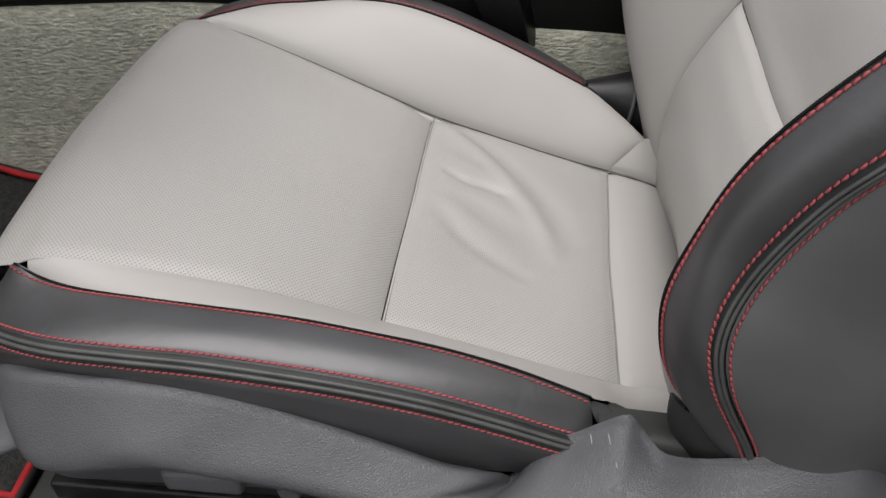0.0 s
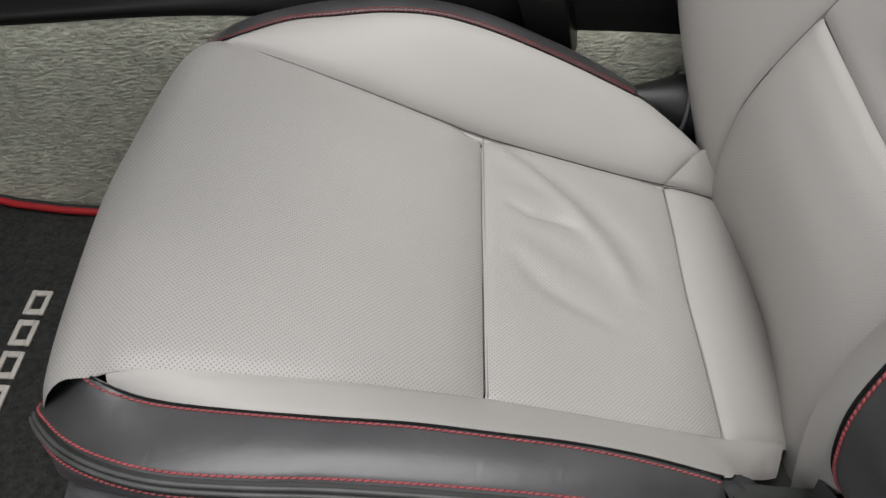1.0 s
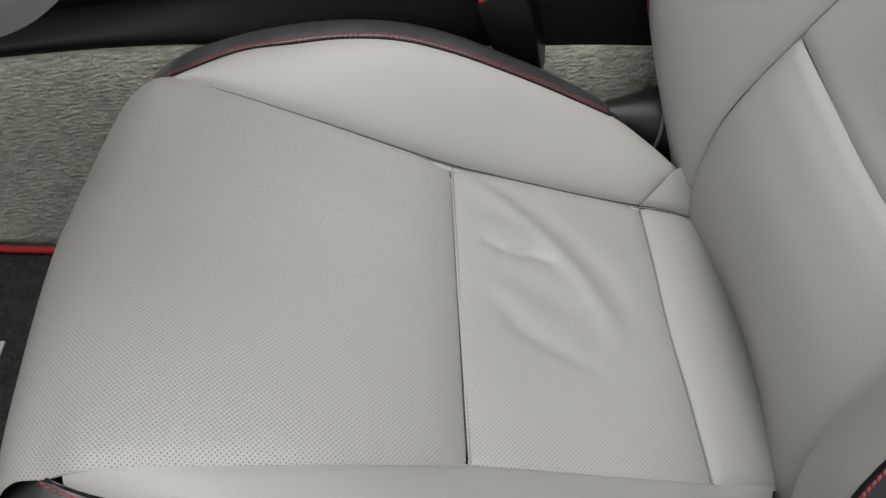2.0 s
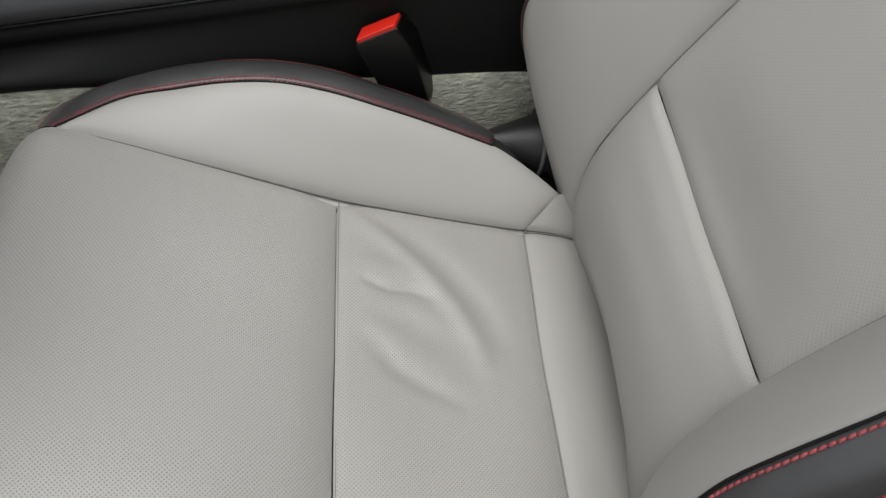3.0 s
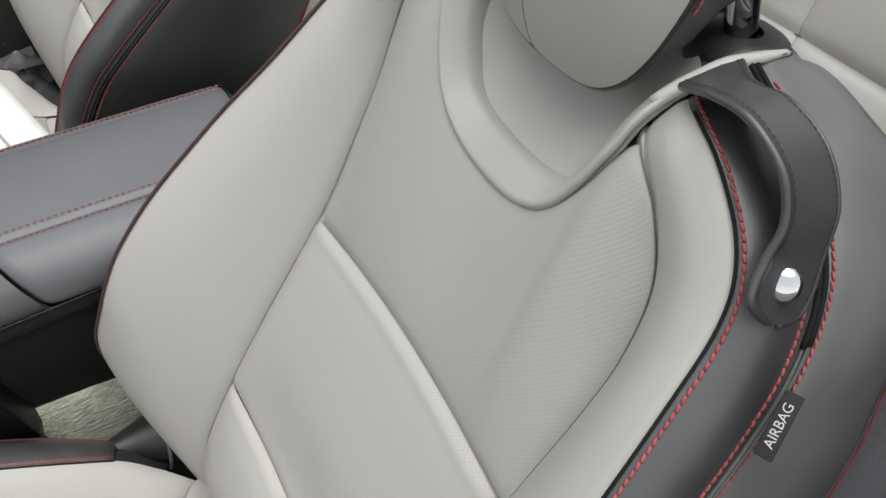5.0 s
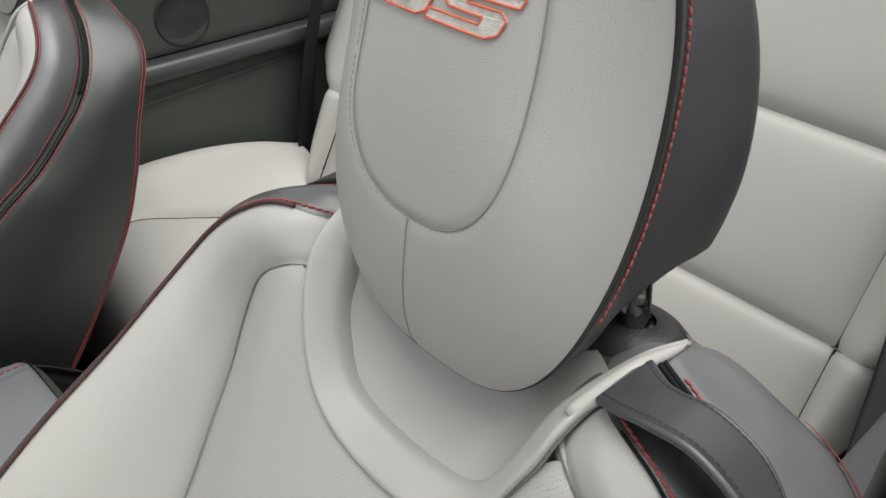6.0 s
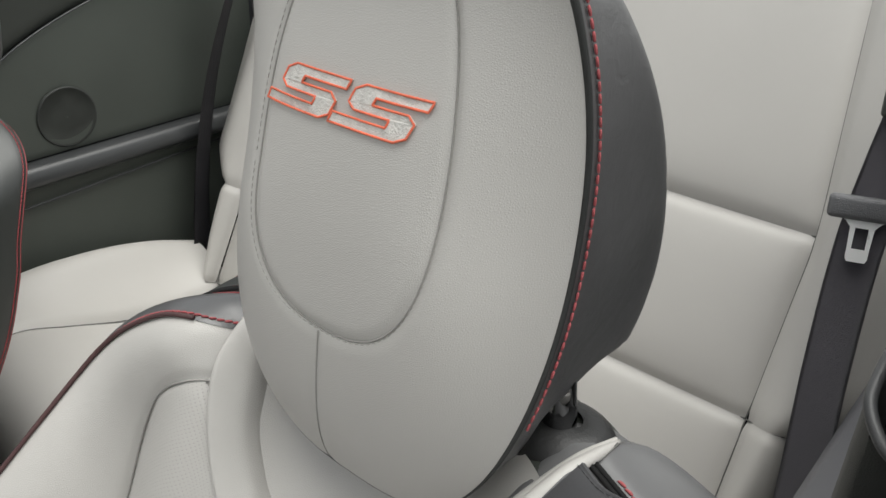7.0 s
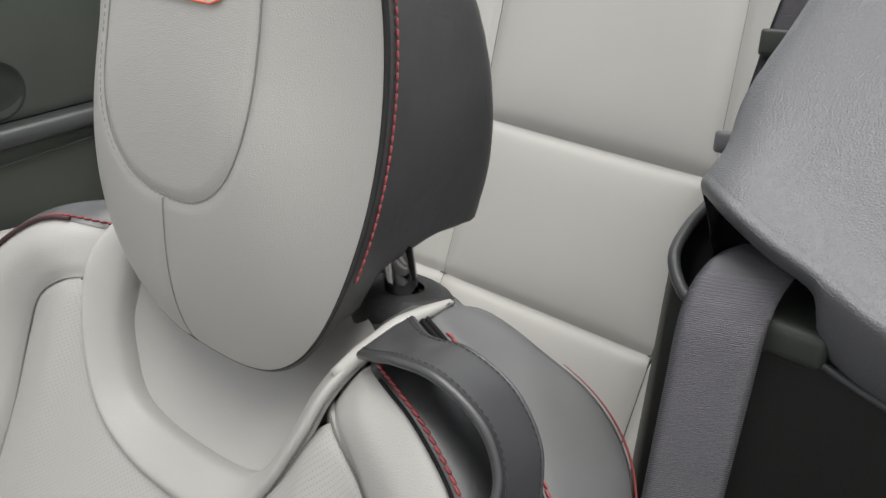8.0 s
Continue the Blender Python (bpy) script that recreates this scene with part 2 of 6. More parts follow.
def curve(points, n):
    """A smooth line through the points, resampled to n even steps."""
    p = np.asarray(points, float)
    if len(p) == 2:
        return p[0] + np.linspace(0, 1, n)[:, None] * (p[1] - p[0])
    ext = np.vstack([2 * p[0] - p[1], p, 2 * p[-1] - p[-2]])
    out = []
    for i in range(len(p) - 1):
        a, b, c, d = ext[i:i + 4]
        t = np.linspace(0, 1, 24, endpoint=False)[:, None]
        out.append(0.5 * (2 * b + (c - a) * t + (2 * a - 5 * b + 4 * c - d) * t ** 2 + (3 * b - a - 3 * c + d) * t ** 3))
    q = np.vstack(out + [p[-1:]])
    d = np.r_[0, np.cumsum(np.linalg.norm(np.diff(q, axis=0), axis=1))]
    u = np.linspace(0, d[-1], n)
    return np.column_stack([np.interp(u, d, q[:, k]) for k in range(3)])


def mirror(points):
    return [(x, -y, z) for x, y, z in points]


def sheet(lines, nv, nu):
    """A grid of points over several lines that run the same way."""
    rows = np.stack([curve(l, nv) for l in lines], axis=1)
    if len(lines) == 2:
        u = np.linspace(0, 1, nu)[None, :, None]
        return rows[:, :1] * (1 - u) + rows[:, 1:] * u
    return np.stack([curve(r, nu) for r in rows])


def grid_normals(g, outward):
    du, dv = np.gradient(g, axis=1), np.gradient(g, axis=0)
    n = np.cross(du, dv)
    n /= np.maximum(np.linalg.norm(n, axis=2, keepdims=True), 1e-9)
    c = n[g.shape[0] // 2, g.shape[1] // 2]
    if np.dot(c, outward) < 0:
        n = -n
    return n


def edge_distance(g):
    """Metres along the grid to its four edges: first and last line, start and end."""
    su = np.linalg.norm(np.diff(g, axis=1), axis=2)
    sv = np.linalg.norm(np.diff(g, axis=0), axis=2)
    u0 = np.concatenate([np.zeros((g.shape[0], 1)), np.cumsum(su, axis=1)], axis=1)
    v0 = np.concatenate([np.zeros((1, g.shape[1])), np.cumsum(sv, axis=0)], axis=0)
    return u0, u0[:, -1:] - u0, v0, v0[-1:] - v0


def upholster(g, outward, puff=0.0, groove=0.003, roll=0.006, seams=(1, 1, 0, 0), extra=None, ridge=0.0, soft=(0, 0, 0, 0)):
    """Pads a grid: swells its middle and rolls it down into the seams."""
    n = grid_normals(g, outward)
    dist = edge_distance(g)
    off = np.full(g.shape[:2], puff)
    for k in range(4):
        if seams[k]:
            off = off - groove * np.exp(-(dist[k] / roll) ** 2)
    if puff:
        fade = np.ones(g.shape[:2])
        for k in range(4):
            if seams[k]:
                fade *= 1 - np.exp(-dist[k] / (roll * 3.5))
        off = off - puff * (1 - fade)
    if ridge:
        off = off + ridge * np.exp(-((dist[3] - 0.007) / 0.006) ** 2) * (1 - np.exp(-dist[0] / 0.012)) * (1 - np.exp(-dist[1] / 0.012))
    for k in range(4):
        if soft[k]:
            off = off - soft[k] * np.exp(-(dist[k] / 0.024) ** 2)
    x, y, z = g[..., 0], g[..., 1], g[..., 2]
    off = off + 0.00013 * (np.sin(38 * x + 31 * y + 1.3) * np.sin(44 * y - 27 * z + 0.4) + np.sin(61 * x - 43 * z + 0.7) * np.sin(52 * y + 19 * x)) * (groove > 0)
    if extra is not None:
        off = off + extra(g[..., 0], g[..., 1])
    return g + n * off[..., None]


def grid_faces(nv, nu, closed=False):
    f = []
    for i in range(nv - 1):
        for j in range(nu if closed else nu - 1):
            k = (j + 1) % nu
            f.append((i * nu + j, i * nu + k, (i + 1) * nu + k, (i + 1) * nu + j))
    return f


def panel(name, lines, mat, parent, label="", nv=60, nu=24, outward=(0, 0, 1), **pad):
    """One upholstered or moulded panel stretched over lines."""
    g = sheet(lines, nv, nu)
    d = edge_distance(g)
    mid = d[0] - d[0][:, -1:] / 2
    uv = np.stack([mid, d[2]], axis=2).reshape(-1, 2)
    g = upholster(g, outward, **pad)
    ob = link_mesh(name, g.reshape(-1, 3), grid_faces(nv, nu), mat, parent, label, uv)
    GRIDS[ob.name] = (g, grid_normals(g, outward))
    return ob


GRIDS = {}


def on_panel(ob, edge, dist, lift=0.0006, a=0.0, b=1.0):
    """A line on a finished panel, some metres in from its first (0) or last (1) line."""
    g, n = GRIDS[ob.name]
    d = edge_distance(g)[edge]
    out = []
    for i in range(int(a * (len(g) - 1)), int(b * (len(g) - 1)) + 1):
        order = np.argsort(d[i])
        reach = min(dist, d[i].max() * 0.48)
        p = np.array([np.interp(reach, d[i][order], g[i][order, k]) for k in range(3)])
        m = np.array([np.interp(reach, d[i][order], n[i][order, k]) for k in range(3)])
        out.append(p + m * lift)
    return np.array(out)


def sew(ob, edge, dist, mat, parent, label="", a=0.0, b=1.0, length=0.0044, gap=0.0004, r=0.00072, slant=0.26):
    """A row of slanted, rope-like stitches on a panel, some metres in from an edge."""
    low, high = on_panel(ob, edge, dist, 0.0, a, b), on_panel(ob, edge, dist, 0.001, a, b)
    up = (high - low) / 0.001
    d = np.r_[0, np.cumsum(np.linalg.norm(np.diff(low, axis=0), axis=1))]
    v, f = [], []
    at = gap
    while at + length < d[-1]:
        u = at + length * np.array((0.0, 0.15, 0.5, 0.85, 1.0))
        p = np.column_stack([np.interp(u, d, low[:, k]) for k in range(3)])
        m = np.column_stack([np.interp(u, d, up[:, k]) for k in range(3)])
        run = p[-1] - p[0]
        aside = np.cross(m[2], run / np.linalg.norm(run))
        lift = r * np.array((-0.1, 0.45, 0.7, 0.45, -0.1))
        p = p + m * lift[:, None] + aside * (length * slant * np.linspace(-0.5, 0.5, 5))[:, None]
        tube_data(p, r * np.array((0.5, 0.9, 1.0, 0.9, 0.5)), 6, v, f)
        at += length + gap
    return link_mesh(name_of_thread(mat), v, f, mat, parent, label)


def name_of_thread(mat):
    return mat.name.split("_")[0] + "_stitching"


def tube_data(pts, r, sides=8, verts=None, faces=None):
    """Rings round a polyline; r is one radius or one for each point."""
    verts = [] if verts is None else verts
    faces = [] if faces is None else faces
    pts = np.asarray(pts, float)
    t = np.gradient(pts, axis=0)
    t /= np.maximum(np.linalg.norm(t, axis=1, keepdims=True), 1e-12)
    ref = np.array((0.0, 0.0, 1.0)) if abs(t[0][2]) < 0.9 else np.array((1.0, 0.0, 0.0))
    start = len(verts)
    rr = np.broadcast_to(np.asarray(r, float), (len(pts),))
    for i, p in enumerate(pts):
        a = np.cross(t[i], ref)
        a /= max(np.linalg.norm(a), 1e-9)
        b = np.cross(t[i], a)
        ref = np.cross(a, t[i])
        for k in range(sides):
            w = 2 * math.pi * k / sides
            verts.append(p + rr[i] * (math.cos(w) * a + math.sin(w) * b))
    n = len(pts)
    for i in range(n - 1):
        for k in range(sides):
            q = (k + 1) % sides
            faces.append((start + i * sides + k, start + i * sides + q, start + (i + 1) * sides + q, start + (i + 1) * sides + k))
    faces.append(tuple(start + k for k in range(sides))[::-1])
    faces.append(tuple(start + (n - 1) * sides + k for k in range(sides)))
    return verts, faces


def tube(name, points, r, mat, parent, label="", n=80, sides=8, raw=False):
    v, f = tube_data(np.asarray(points) if raw else curve(points, n), r, sides)
    return link_mesh(name, v, f, mat, parent, label)


def stitching(name, points, mat, parent, label="", length=0.0048, gap=0.0017, r=0.00075, lift=(0, 0, 0), raw=False):
    """A row of single thread stitches along a line."""
    q = np.asarray(points, float) if raw else curve(points, 400)
    d = np.r_[0, np.cumsum(np.linalg.norm(np.diff(q, axis=0), axis=1))]
    v, f = [], []
    at = gap
    up = np.asarray(lift, float)
    while at + length < d[-1]:
        u = at + length * np.array((0.0, 0.12, 0.5, 0.88, 1.0))
        p = np.column_stack([np.interp(u, d, q[:, k]) for k in range(3)]) + up
        tube_data(p, r * np.array((0.35, 0.9, 1.05, 0.9, 0.35)), 6, v, f)
        at += length + gap
    return link_mesh(name, v, f, mat, parent, label)


def beside(points, other, share, n=160):
    """A line that runs beside one edge, a share of the way towards another line, in metres."""
    a, b = curve(points, n), curve(other, n)
    w = b - a
    return a + w / np.maximum(np.linalg.norm(w, axis=1, keepdims=True), 1e-9) * share


def rounded_box(size, bevel=0.004, segments=3):
    bm = bmesh.new()
    bmesh.ops.create_cube(bm, size=1.0)
    bmesh.ops.scale(bm, vec=size, verts=bm.verts)
    if bevel:
        bmesh.ops.bevel(bm, geom=bm.edges[:], offset=bevel, segments=segments, affect="EDGES", profile=0.6)
    return bm


def box(name, lo, hi, mat, parent=None, label="", bevel=0.004):
    size = [hi[k] - lo[k] for k in range(3)]
    bm = rounded_box(size, min(bevel, min(size) * 0.45))
    bmesh.ops.translate(bm, vec=[(hi[k] + lo[k]) / 2 for k in range(3)], verts=bm.verts)
    return part(name, bm, mat, parent, label)


def thing(name, label, category, at=(0, 0, 0), group="", kind=""):
    ob = new(name)
    ob.location = at
    ob.empty_display_size = 0.05
    return tagged(ob, label, category, group, kind)

# ---- the driver's seat ----
LEAN_BACK = radians(29.5)
FOOT = np.array((0.215, 0.0, 0.15))
ALONG = np.array((math.sin(LEAN_BACK), 0.0, math.cos(LEAN_BACK)))
FACE = np.array((-math.cos(LEAN_BACK), 0.0, math.sin(LEAN_BACK)))


def bk(y, s, w):
    """A place on the backrest: across, up along it, and out from its plane."""
    p = FOOT + s * ALONG + w * FACE
    return (p[0], y, p[2])


def bks(rows, side=1):
    return [bk(side * y, s, w) for y, s, w in rows]


# cushion lines, one half: insert seam, crest seam, double seam, lower edge;
# the outboard half (-1) is flattened by years of getting in and out
SI_FRONT = [(-0.275, 0.190, 0.060), (-0.306, 0.198, 0.130), (-0.314, 0.200, 0.190), (-0.304, 0.199, 0.244), (-0.284, 0.197, 0.272)]
CORNER = {1: (-0.253, 0.190, 0.286), -1: (-0.258, 0.200, 0.282)}
SI_TOP = {1: [(-0.199, 0.179, 0.274), (-0.149, 0.171, 0.257), (-0.100, 0.166, 0.237), (-0.050, 0.161, 0.216), (0.0, 0.158, 0.194)],
          -1: [(-0.235, 0.199, 0.288), (-0.192, 0.195, 0.282), (-0.141, 0.191, 0.271), (-0.089, 0.184, 0.254), (-0.045, 0.175, 0.232), (0.0, 0.164, 0.206)]}
SI_REAR = {1: [(0.050, 0.156, 0.177), (0.100, 0.154, 0.161), (0.150, 0.153, 0.145), (0.190, 0.152, 0.134)],
           -1: [(0.053, 0.160, 0.186), (0.102, 0.157, 0.167), (0.151, 0.154, 0.149), (0.190, 0.152, 0.135)]}
CREST = {1: [CORNER[1], (-0.195, 0.221, 0.288), (-0.146, 0.229, 0.289), (-0.097, 0.232, 0.291), (-0.048, 0.232, 0.287), (0.0, 0.228, 0.275),
             (0.050, 0.221, 0.257), (0.100, 0.217, 0.234), (0.161, 0.212, 0.203)],
         -1: [CORNER[-1], (-0.235, 0.208, 0.277), (-0.205, 0.214, 0.274), (-0.155, 0.219, 0.273), (-0.104, 0.221, 0.270), (-0.049, 0.221, 0.264), (0.003, 0.222, 0.255),
              (0.052, 0.221, 0.243), (0.103, 0.220, 0.225), (0.160, 0.220, 0.199)]}
CREST_END = [(0.200, 0.196, 0.179), (0.230, 0.178, 0.158)]
DOUBLE = {1: [(-0.299, 0.206, 0.247), (-0.276, 0.237, 0.261), (-0.242, 0.256, 0.268), (-0.201, 0.268, 0.274), (-0.149, 0.275, 0.279), (-0.098, 0.277, 0.281),
              (-0.047, 0.276, 0.277), (0.003, 0.274, 0.263), (0.052, 0.268, 0.243), (0.102, 0.263, 0.220), (0.151, 0.252, 0.196), (0.168, 0.244, 0.185)],
          -1: [(-0.318, 0.188, 0.226), (-0.302, 0.207, 0.241), (-0.274, 0.232, 0.255), (-0.239, 0.252, 0.267), (-0.199, 0.264, 0.273), (-0.150, 0.267, 0.273), (-0.101, 0.265, 0.268),
               (-0.051, 0.264, 0.261), (-0.001, 0.263, 0.252), (0.049, 0.260, 0.237), (0.096, 0.254, 0.214), (0.145, 0.248, 0.188), (0.163, 0.241, 0.179)]}
LOWER = {1: [(-0.301, 0.207, 0.205), (-0.280, 0.245, 0.236), (-0.230, 0.268, 0.252), (-0.150, 0.277, 0.250), (-0.080, 0.278, 0.240), (-0.010, 0.276, 0.217),
             (0.060, 0.271, 0.180), (0.110, 0.262, 0.165), (0.150, 0.250, 0.160)]}
LOWER[-1] = [(-0.318, 0.186, 0.190)] + [(x - 0.004 * (x < -0.25), y - 0.008, z - 0.012) for x, y, z in LOWER[1]]
MID_FRONT = [(-0.280, 0.0, 0.060), (-0.318, 0.0, 0.130), (-0.330, 0.0, 0.190), (-0.321, 0.0, 0.240), (-0.300, 0.0, 0.268), (-0.262, 0.0, 0.283), (-0.200, 0.0, 0.277), (-0.150, 0.0, 0.262),
             (-0.100, 0.0, 0.244), (-0.050, 0.0, 0.224), (0.0, 0.0, 0.199)]
MID_REAR = [(0.0, 0.0, 0.199), (0.050, 0.0, 0.177), (0.100, 0.0, 0.160), (0.150, 0.0, 0.147), (0.187, 0.0, 0.137)]

# backrest lines, one half, as (across, up, out)
B_INSERT = [(0.172, -0.045, -0.064), (0.167, -0.012, -0.042), (0.160, 0.045, -0.007), (0.154, 0.105, 0.016), (0.149, 0.190, 0.023), (0.150, 0.270, 0.019), (0.153, 0.365, 0.009), (0.155, 0.420, 0.005),
            (0.159, 0.480, 0.005), (0.160, 0.524, 0.007), (0.156, 0.572, 0.017), (0.140, 0.607, 0.030), (0.114, 0.627, 0.032), (0.094, 0.634, 0.018)]
B_CREST = [(0.2545, 0.082, 0.044), (0.255, 0.094, 0.066), (0.257, 0.117, 0.092), (0.255, 0.153, 0.115), (0.248, 0.198, 0.124), (0.245, 0.235, 0.128), (0.246, 0.275, 0.126),
           (0.246, 0.332, 0.114), (0.242, 0.391, 0.096), (0.237, 0.438, 0.081), (0.227, 0.495, 0.062), (0.216, 0.555, 0.046), (0.209, 0.588, 0.038), (0.200, 0.611, 0.035),
           (0.184, 0.631, 0.035), (0.158, 0.650, 0.037), (0.136, 0.659, 0.036), (0.118, 0.662, 0.027), (0.104, 0.664, 0.010)]
B_DOUBLE = [(0.268, 0.050, -0.040), (0.274, 0.066, -0.016), (0.282, 0.093, 0.018), (0.286, 0.126, 0.064), (0.281, 0.156, 0.089), (0.272, 0.194, 0.098), (0.269, 0.245, 0.099), (0.270, 0.287, 0.092),
            (0.265, 0.367, 0.068), (0.256, 0.453, 0.037), (0.246, 0.501, 0.015), (0.238, 0.547, 0.003), (0.229, 0.582, -0.005), (0.215, 0.616, -0.007), (0.195, 0.640, -0.006),
            (0.169, 0.662, -0.002), (0.143, 0.676, 0.002), (0.113, 0.688, 0.000)]
B_REAR = [(0.256, 0.020, -0.095), (0.264, 0.150, -0.112), (0.265, 0.300, -0.120), (0.261, 0.450, -0.114), (0.254, 0.534, -0.098), (0.246, 0.580, -0.084), (0.236, 0.625, -0.074),
          (0.221, 0.659, -0.069), (0.195, 0.682, -0.062), (0.159, 0.6965, -0.048), (0.140, 0.7020, -0.043), (0.127, 0.7035, -0.038), (0.118, 0.7010, -0.030)]
RIM = [(0.1185, 0.7005, -0.0225), (0.113, 0.681, 0.004), (0.104, 0.648, 0.026), (0.098, 0.622, 0.027), (0.091, 0.603, 0.024), (0.080, 0.579, 0.018), (0.062, 0.556, 0.011), (0.034, 0.541, 0.004)]
RIM_IN = [(0.1150, 0.7020, -0.0245), (0.1045, 0.686, -0.003), (0.086, 0.648, 0.009), (0.078, 0.617, 0.009), (0.070, 0.598, 0.004), (0.056, 0.578, -0.002), (0.035, 0.569, -0.006)]


def across(half, bottom):
    """A line from one shoulder through its lowest point to the other shoulder."""
    return bks(half, -1) + [bk(*bottom)] + bks(half[::-1], 1)


def creases(x, y):
    """Soft folds, hollows and the slack edge in the worn sitting area."""
    out = np.zeros_like(x)
    for run, wide, high in (([(0.026, 0.061), (0.044, 0.054), (0.064, 0.055), (0.082, 0.050)], 0.0050, -0.0036), ([(0.022, 0.082), (0.050, 0.076), (0.076, 0.068)], 0.012, 0.0022),
                            ([(0.030, 0.040), (0.066, 0.036), (0.098, 0.020)], 0.012, 0.0022), ([(0.028, -0.004), (0.049, -0.032), (0.073, -0.047), (0.104, -0.062)], 0.0095, -0.0030),
                            ([(0.024, 0.018), (0.056, -0.006), (0.092, -0.026)], 0.014, 0.0024),
                            ([(0.016, 0.140), (0.050, 0.108), (0.080, 0.076), (0.108, 0.038), (0.124, 0.004), (0.130, -0.020)], 0.011, 0.0046),
                            ([(0.034, 0.142), (0.072, 0.117), (0.106, 0.083), (0.134, 0.044), (0.148, 0.006)], 0.013, -0.0034)):
        p = np.array(run)
        best, along = np.full(x.shape, 9.0), np.zeros_like(x)
        for k in range(len(p) - 1):
            d = p[k + 1] - p[k]
            t = np.clip(((x - p[k, 0]) * d[0] + (y - p[k, 1]) * d[1]) / (d @ d), 0, 1)
            far = np.hypot(x - p[k, 0] - t * d[0], y - p[k, 1] - t * d[1])
            along = np.where(far < best, (k + t) / (len(p) - 1), along)
            best = np.minimum(best, far)
        out += high * np.exp(-(best / wide) ** 2) * np.sin(math.pi * (0.12 + 0.76 * along)) ** 0.8
    return out


def build_cushion(seat):
    for side in (1, -1):
        fl = (lambda p: p) if side == 1 else mirror
        out = (0, 0.5 * side, 1)
        open_end = side == -1
        corner, si_top, si_rear, crest_line, double_line, lower_line = CORNER[side], SI_TOP[side], SI_REAR[side], CREST[side], DOUBLE[side], LOWER[side]
        tail = [(0.175, 0.208, 0.181), (0.189, 0.200, 0.1605), (0.213, 0.185, 0.130), (0.228, 0.178, 0.121)]
        seam, crest = fl([corner] + si_top + si_rear + ([(0.215, 0.151, 0.131), (0.240, 0.150, 0.124)] if open_end else [])), fl(crest_line + (tail if open_end else CREST_END))
        panel("cushion_bolster", [seam, crest] if side == 1 else [curve(seam, 90)[2:], curve(crest, 90)[2:]], leather, seat, "smooth grey leather side bolster", nv=110, nu=22, outward=(0, -side, 1), puff=0.009 if side == 1 else 0.0015, groove=0.0013 if side == 1 else 0.0008, roll=0.004, seams=(1, 1, 0, 1))
        if not open_end:
            panel("bolster_gusset", [fl([(0.190, 0.152, 0.134), (0.215, 0.151, 0.1285), (0.245, 0.150, 0.118)]), fl([(0.190, 0.152, 0.134), (0.212, 0.168, 0.148), (0.230, 0.180, 0.158), (0.262, 0.190, 0.150)])],
                  leather, seat, nv=24, nu=10, outward=(0, -side, 1), puff=0.003, groove=0.003, roll=0.004, seams=(1, 0, 0, 0))
        # on the outboard side the band runs on under the lip of the thigh panel
        under_in, under_out = ([(-0.270, 0.180, 0.262)], [(-0.316, 0.166, 0.212)]) if open_end else ([], [])
        cord_in, cord_out = fl(crest_line), fl(double_line)
        band = panel("cushion_trim", [fl(under_in + crest_line), fl([tuple((np.array(a) + np.array(b)) / 2 + np.array((0, 0.002, 0.0048 if side == 1 else 0.0032))) for a, b in zip(curve(under_in + crest_line, 10), curve(under_out + double_line, 10))]), fl(under_out + double_line)], black_leather, seat,
              "black leather trim band with red stitching", nv=110, nu=22, outward=(0, 0.3 * side, 1), puff=0.0022, groove=0.0014, roll=0.003, seams=(1, 1, 0, 1))
        second = [tuple(p) for p in beside(double_line, lower_line, 0.013, 40)]
        if open_end:
            # the strip faces up and outwards all round the front corner
            run = curve(double_line, 40)
            ahead = np.gradient(run, axis=0)[:, :2]
            ahead /= np.linalg.norm(ahead, axis=1)[:, None]
            second = [(p[0] - 0.0090 * a[1], p[1] + 0.0090 * a[0], p[2] - 0.0092) for p, a in zip(run, ahead)]
        panel("double_seam_strip", [cord_out, fl(second)], dark_cord, seat, nv=110, nu=9, outward=(0, side, 0.3), puff=0.0012, groove=0.002, roll=0.002)
        tube("piping", fl([tuple(p + np.array((0, 0.0006, 0.0004))) for p in beside(double_line, second, 0.0045, 60)]), 0.0016, pale_cord if open_end else dark_cord, seat, n=120)
        tube("piping", fl([tuple(p + np.array((0, 0.0006, 0.0004))) for p in beside(double_line, second, 0.0088, 60)]), 0.0016, pale_cord if open_end else dark_cord, seat, n=120)
        lower = panel("cushion_lower_trim", [fl(second), fl(lower_line)], black_leather, seat, nv=110, nu=12, outward=(0, side, 0.2), puff=0.002, groove=0.0025, roll=0.004, seams=(1, 0, 0, 0))
        tube("crest_piping", fl([(x, y + 0.0005, z - 0.0005) for x, y, z in crest_line]), 0.0010, edge_black, seat, n=140)
        if open_end:
            sew(band, 0, 0.0056, red_thread, seat, "red thread stitching", a=0.05, r=0.00082)
        else:
            sew(band, 0, 0.0034, dull_thread, seat, "dull red stitching", r=0.0006)
            sew(band, 0, 0.0072, dull_thread, seat, r=0.0006)
        sew(band, 1, 0.0034, red_thread if open_end else dull_thread, seat, r=0.00088 if open_end else 0.0006)
        sew(lower, 0, 0.0030, red_thread, seat, r=0.00085)
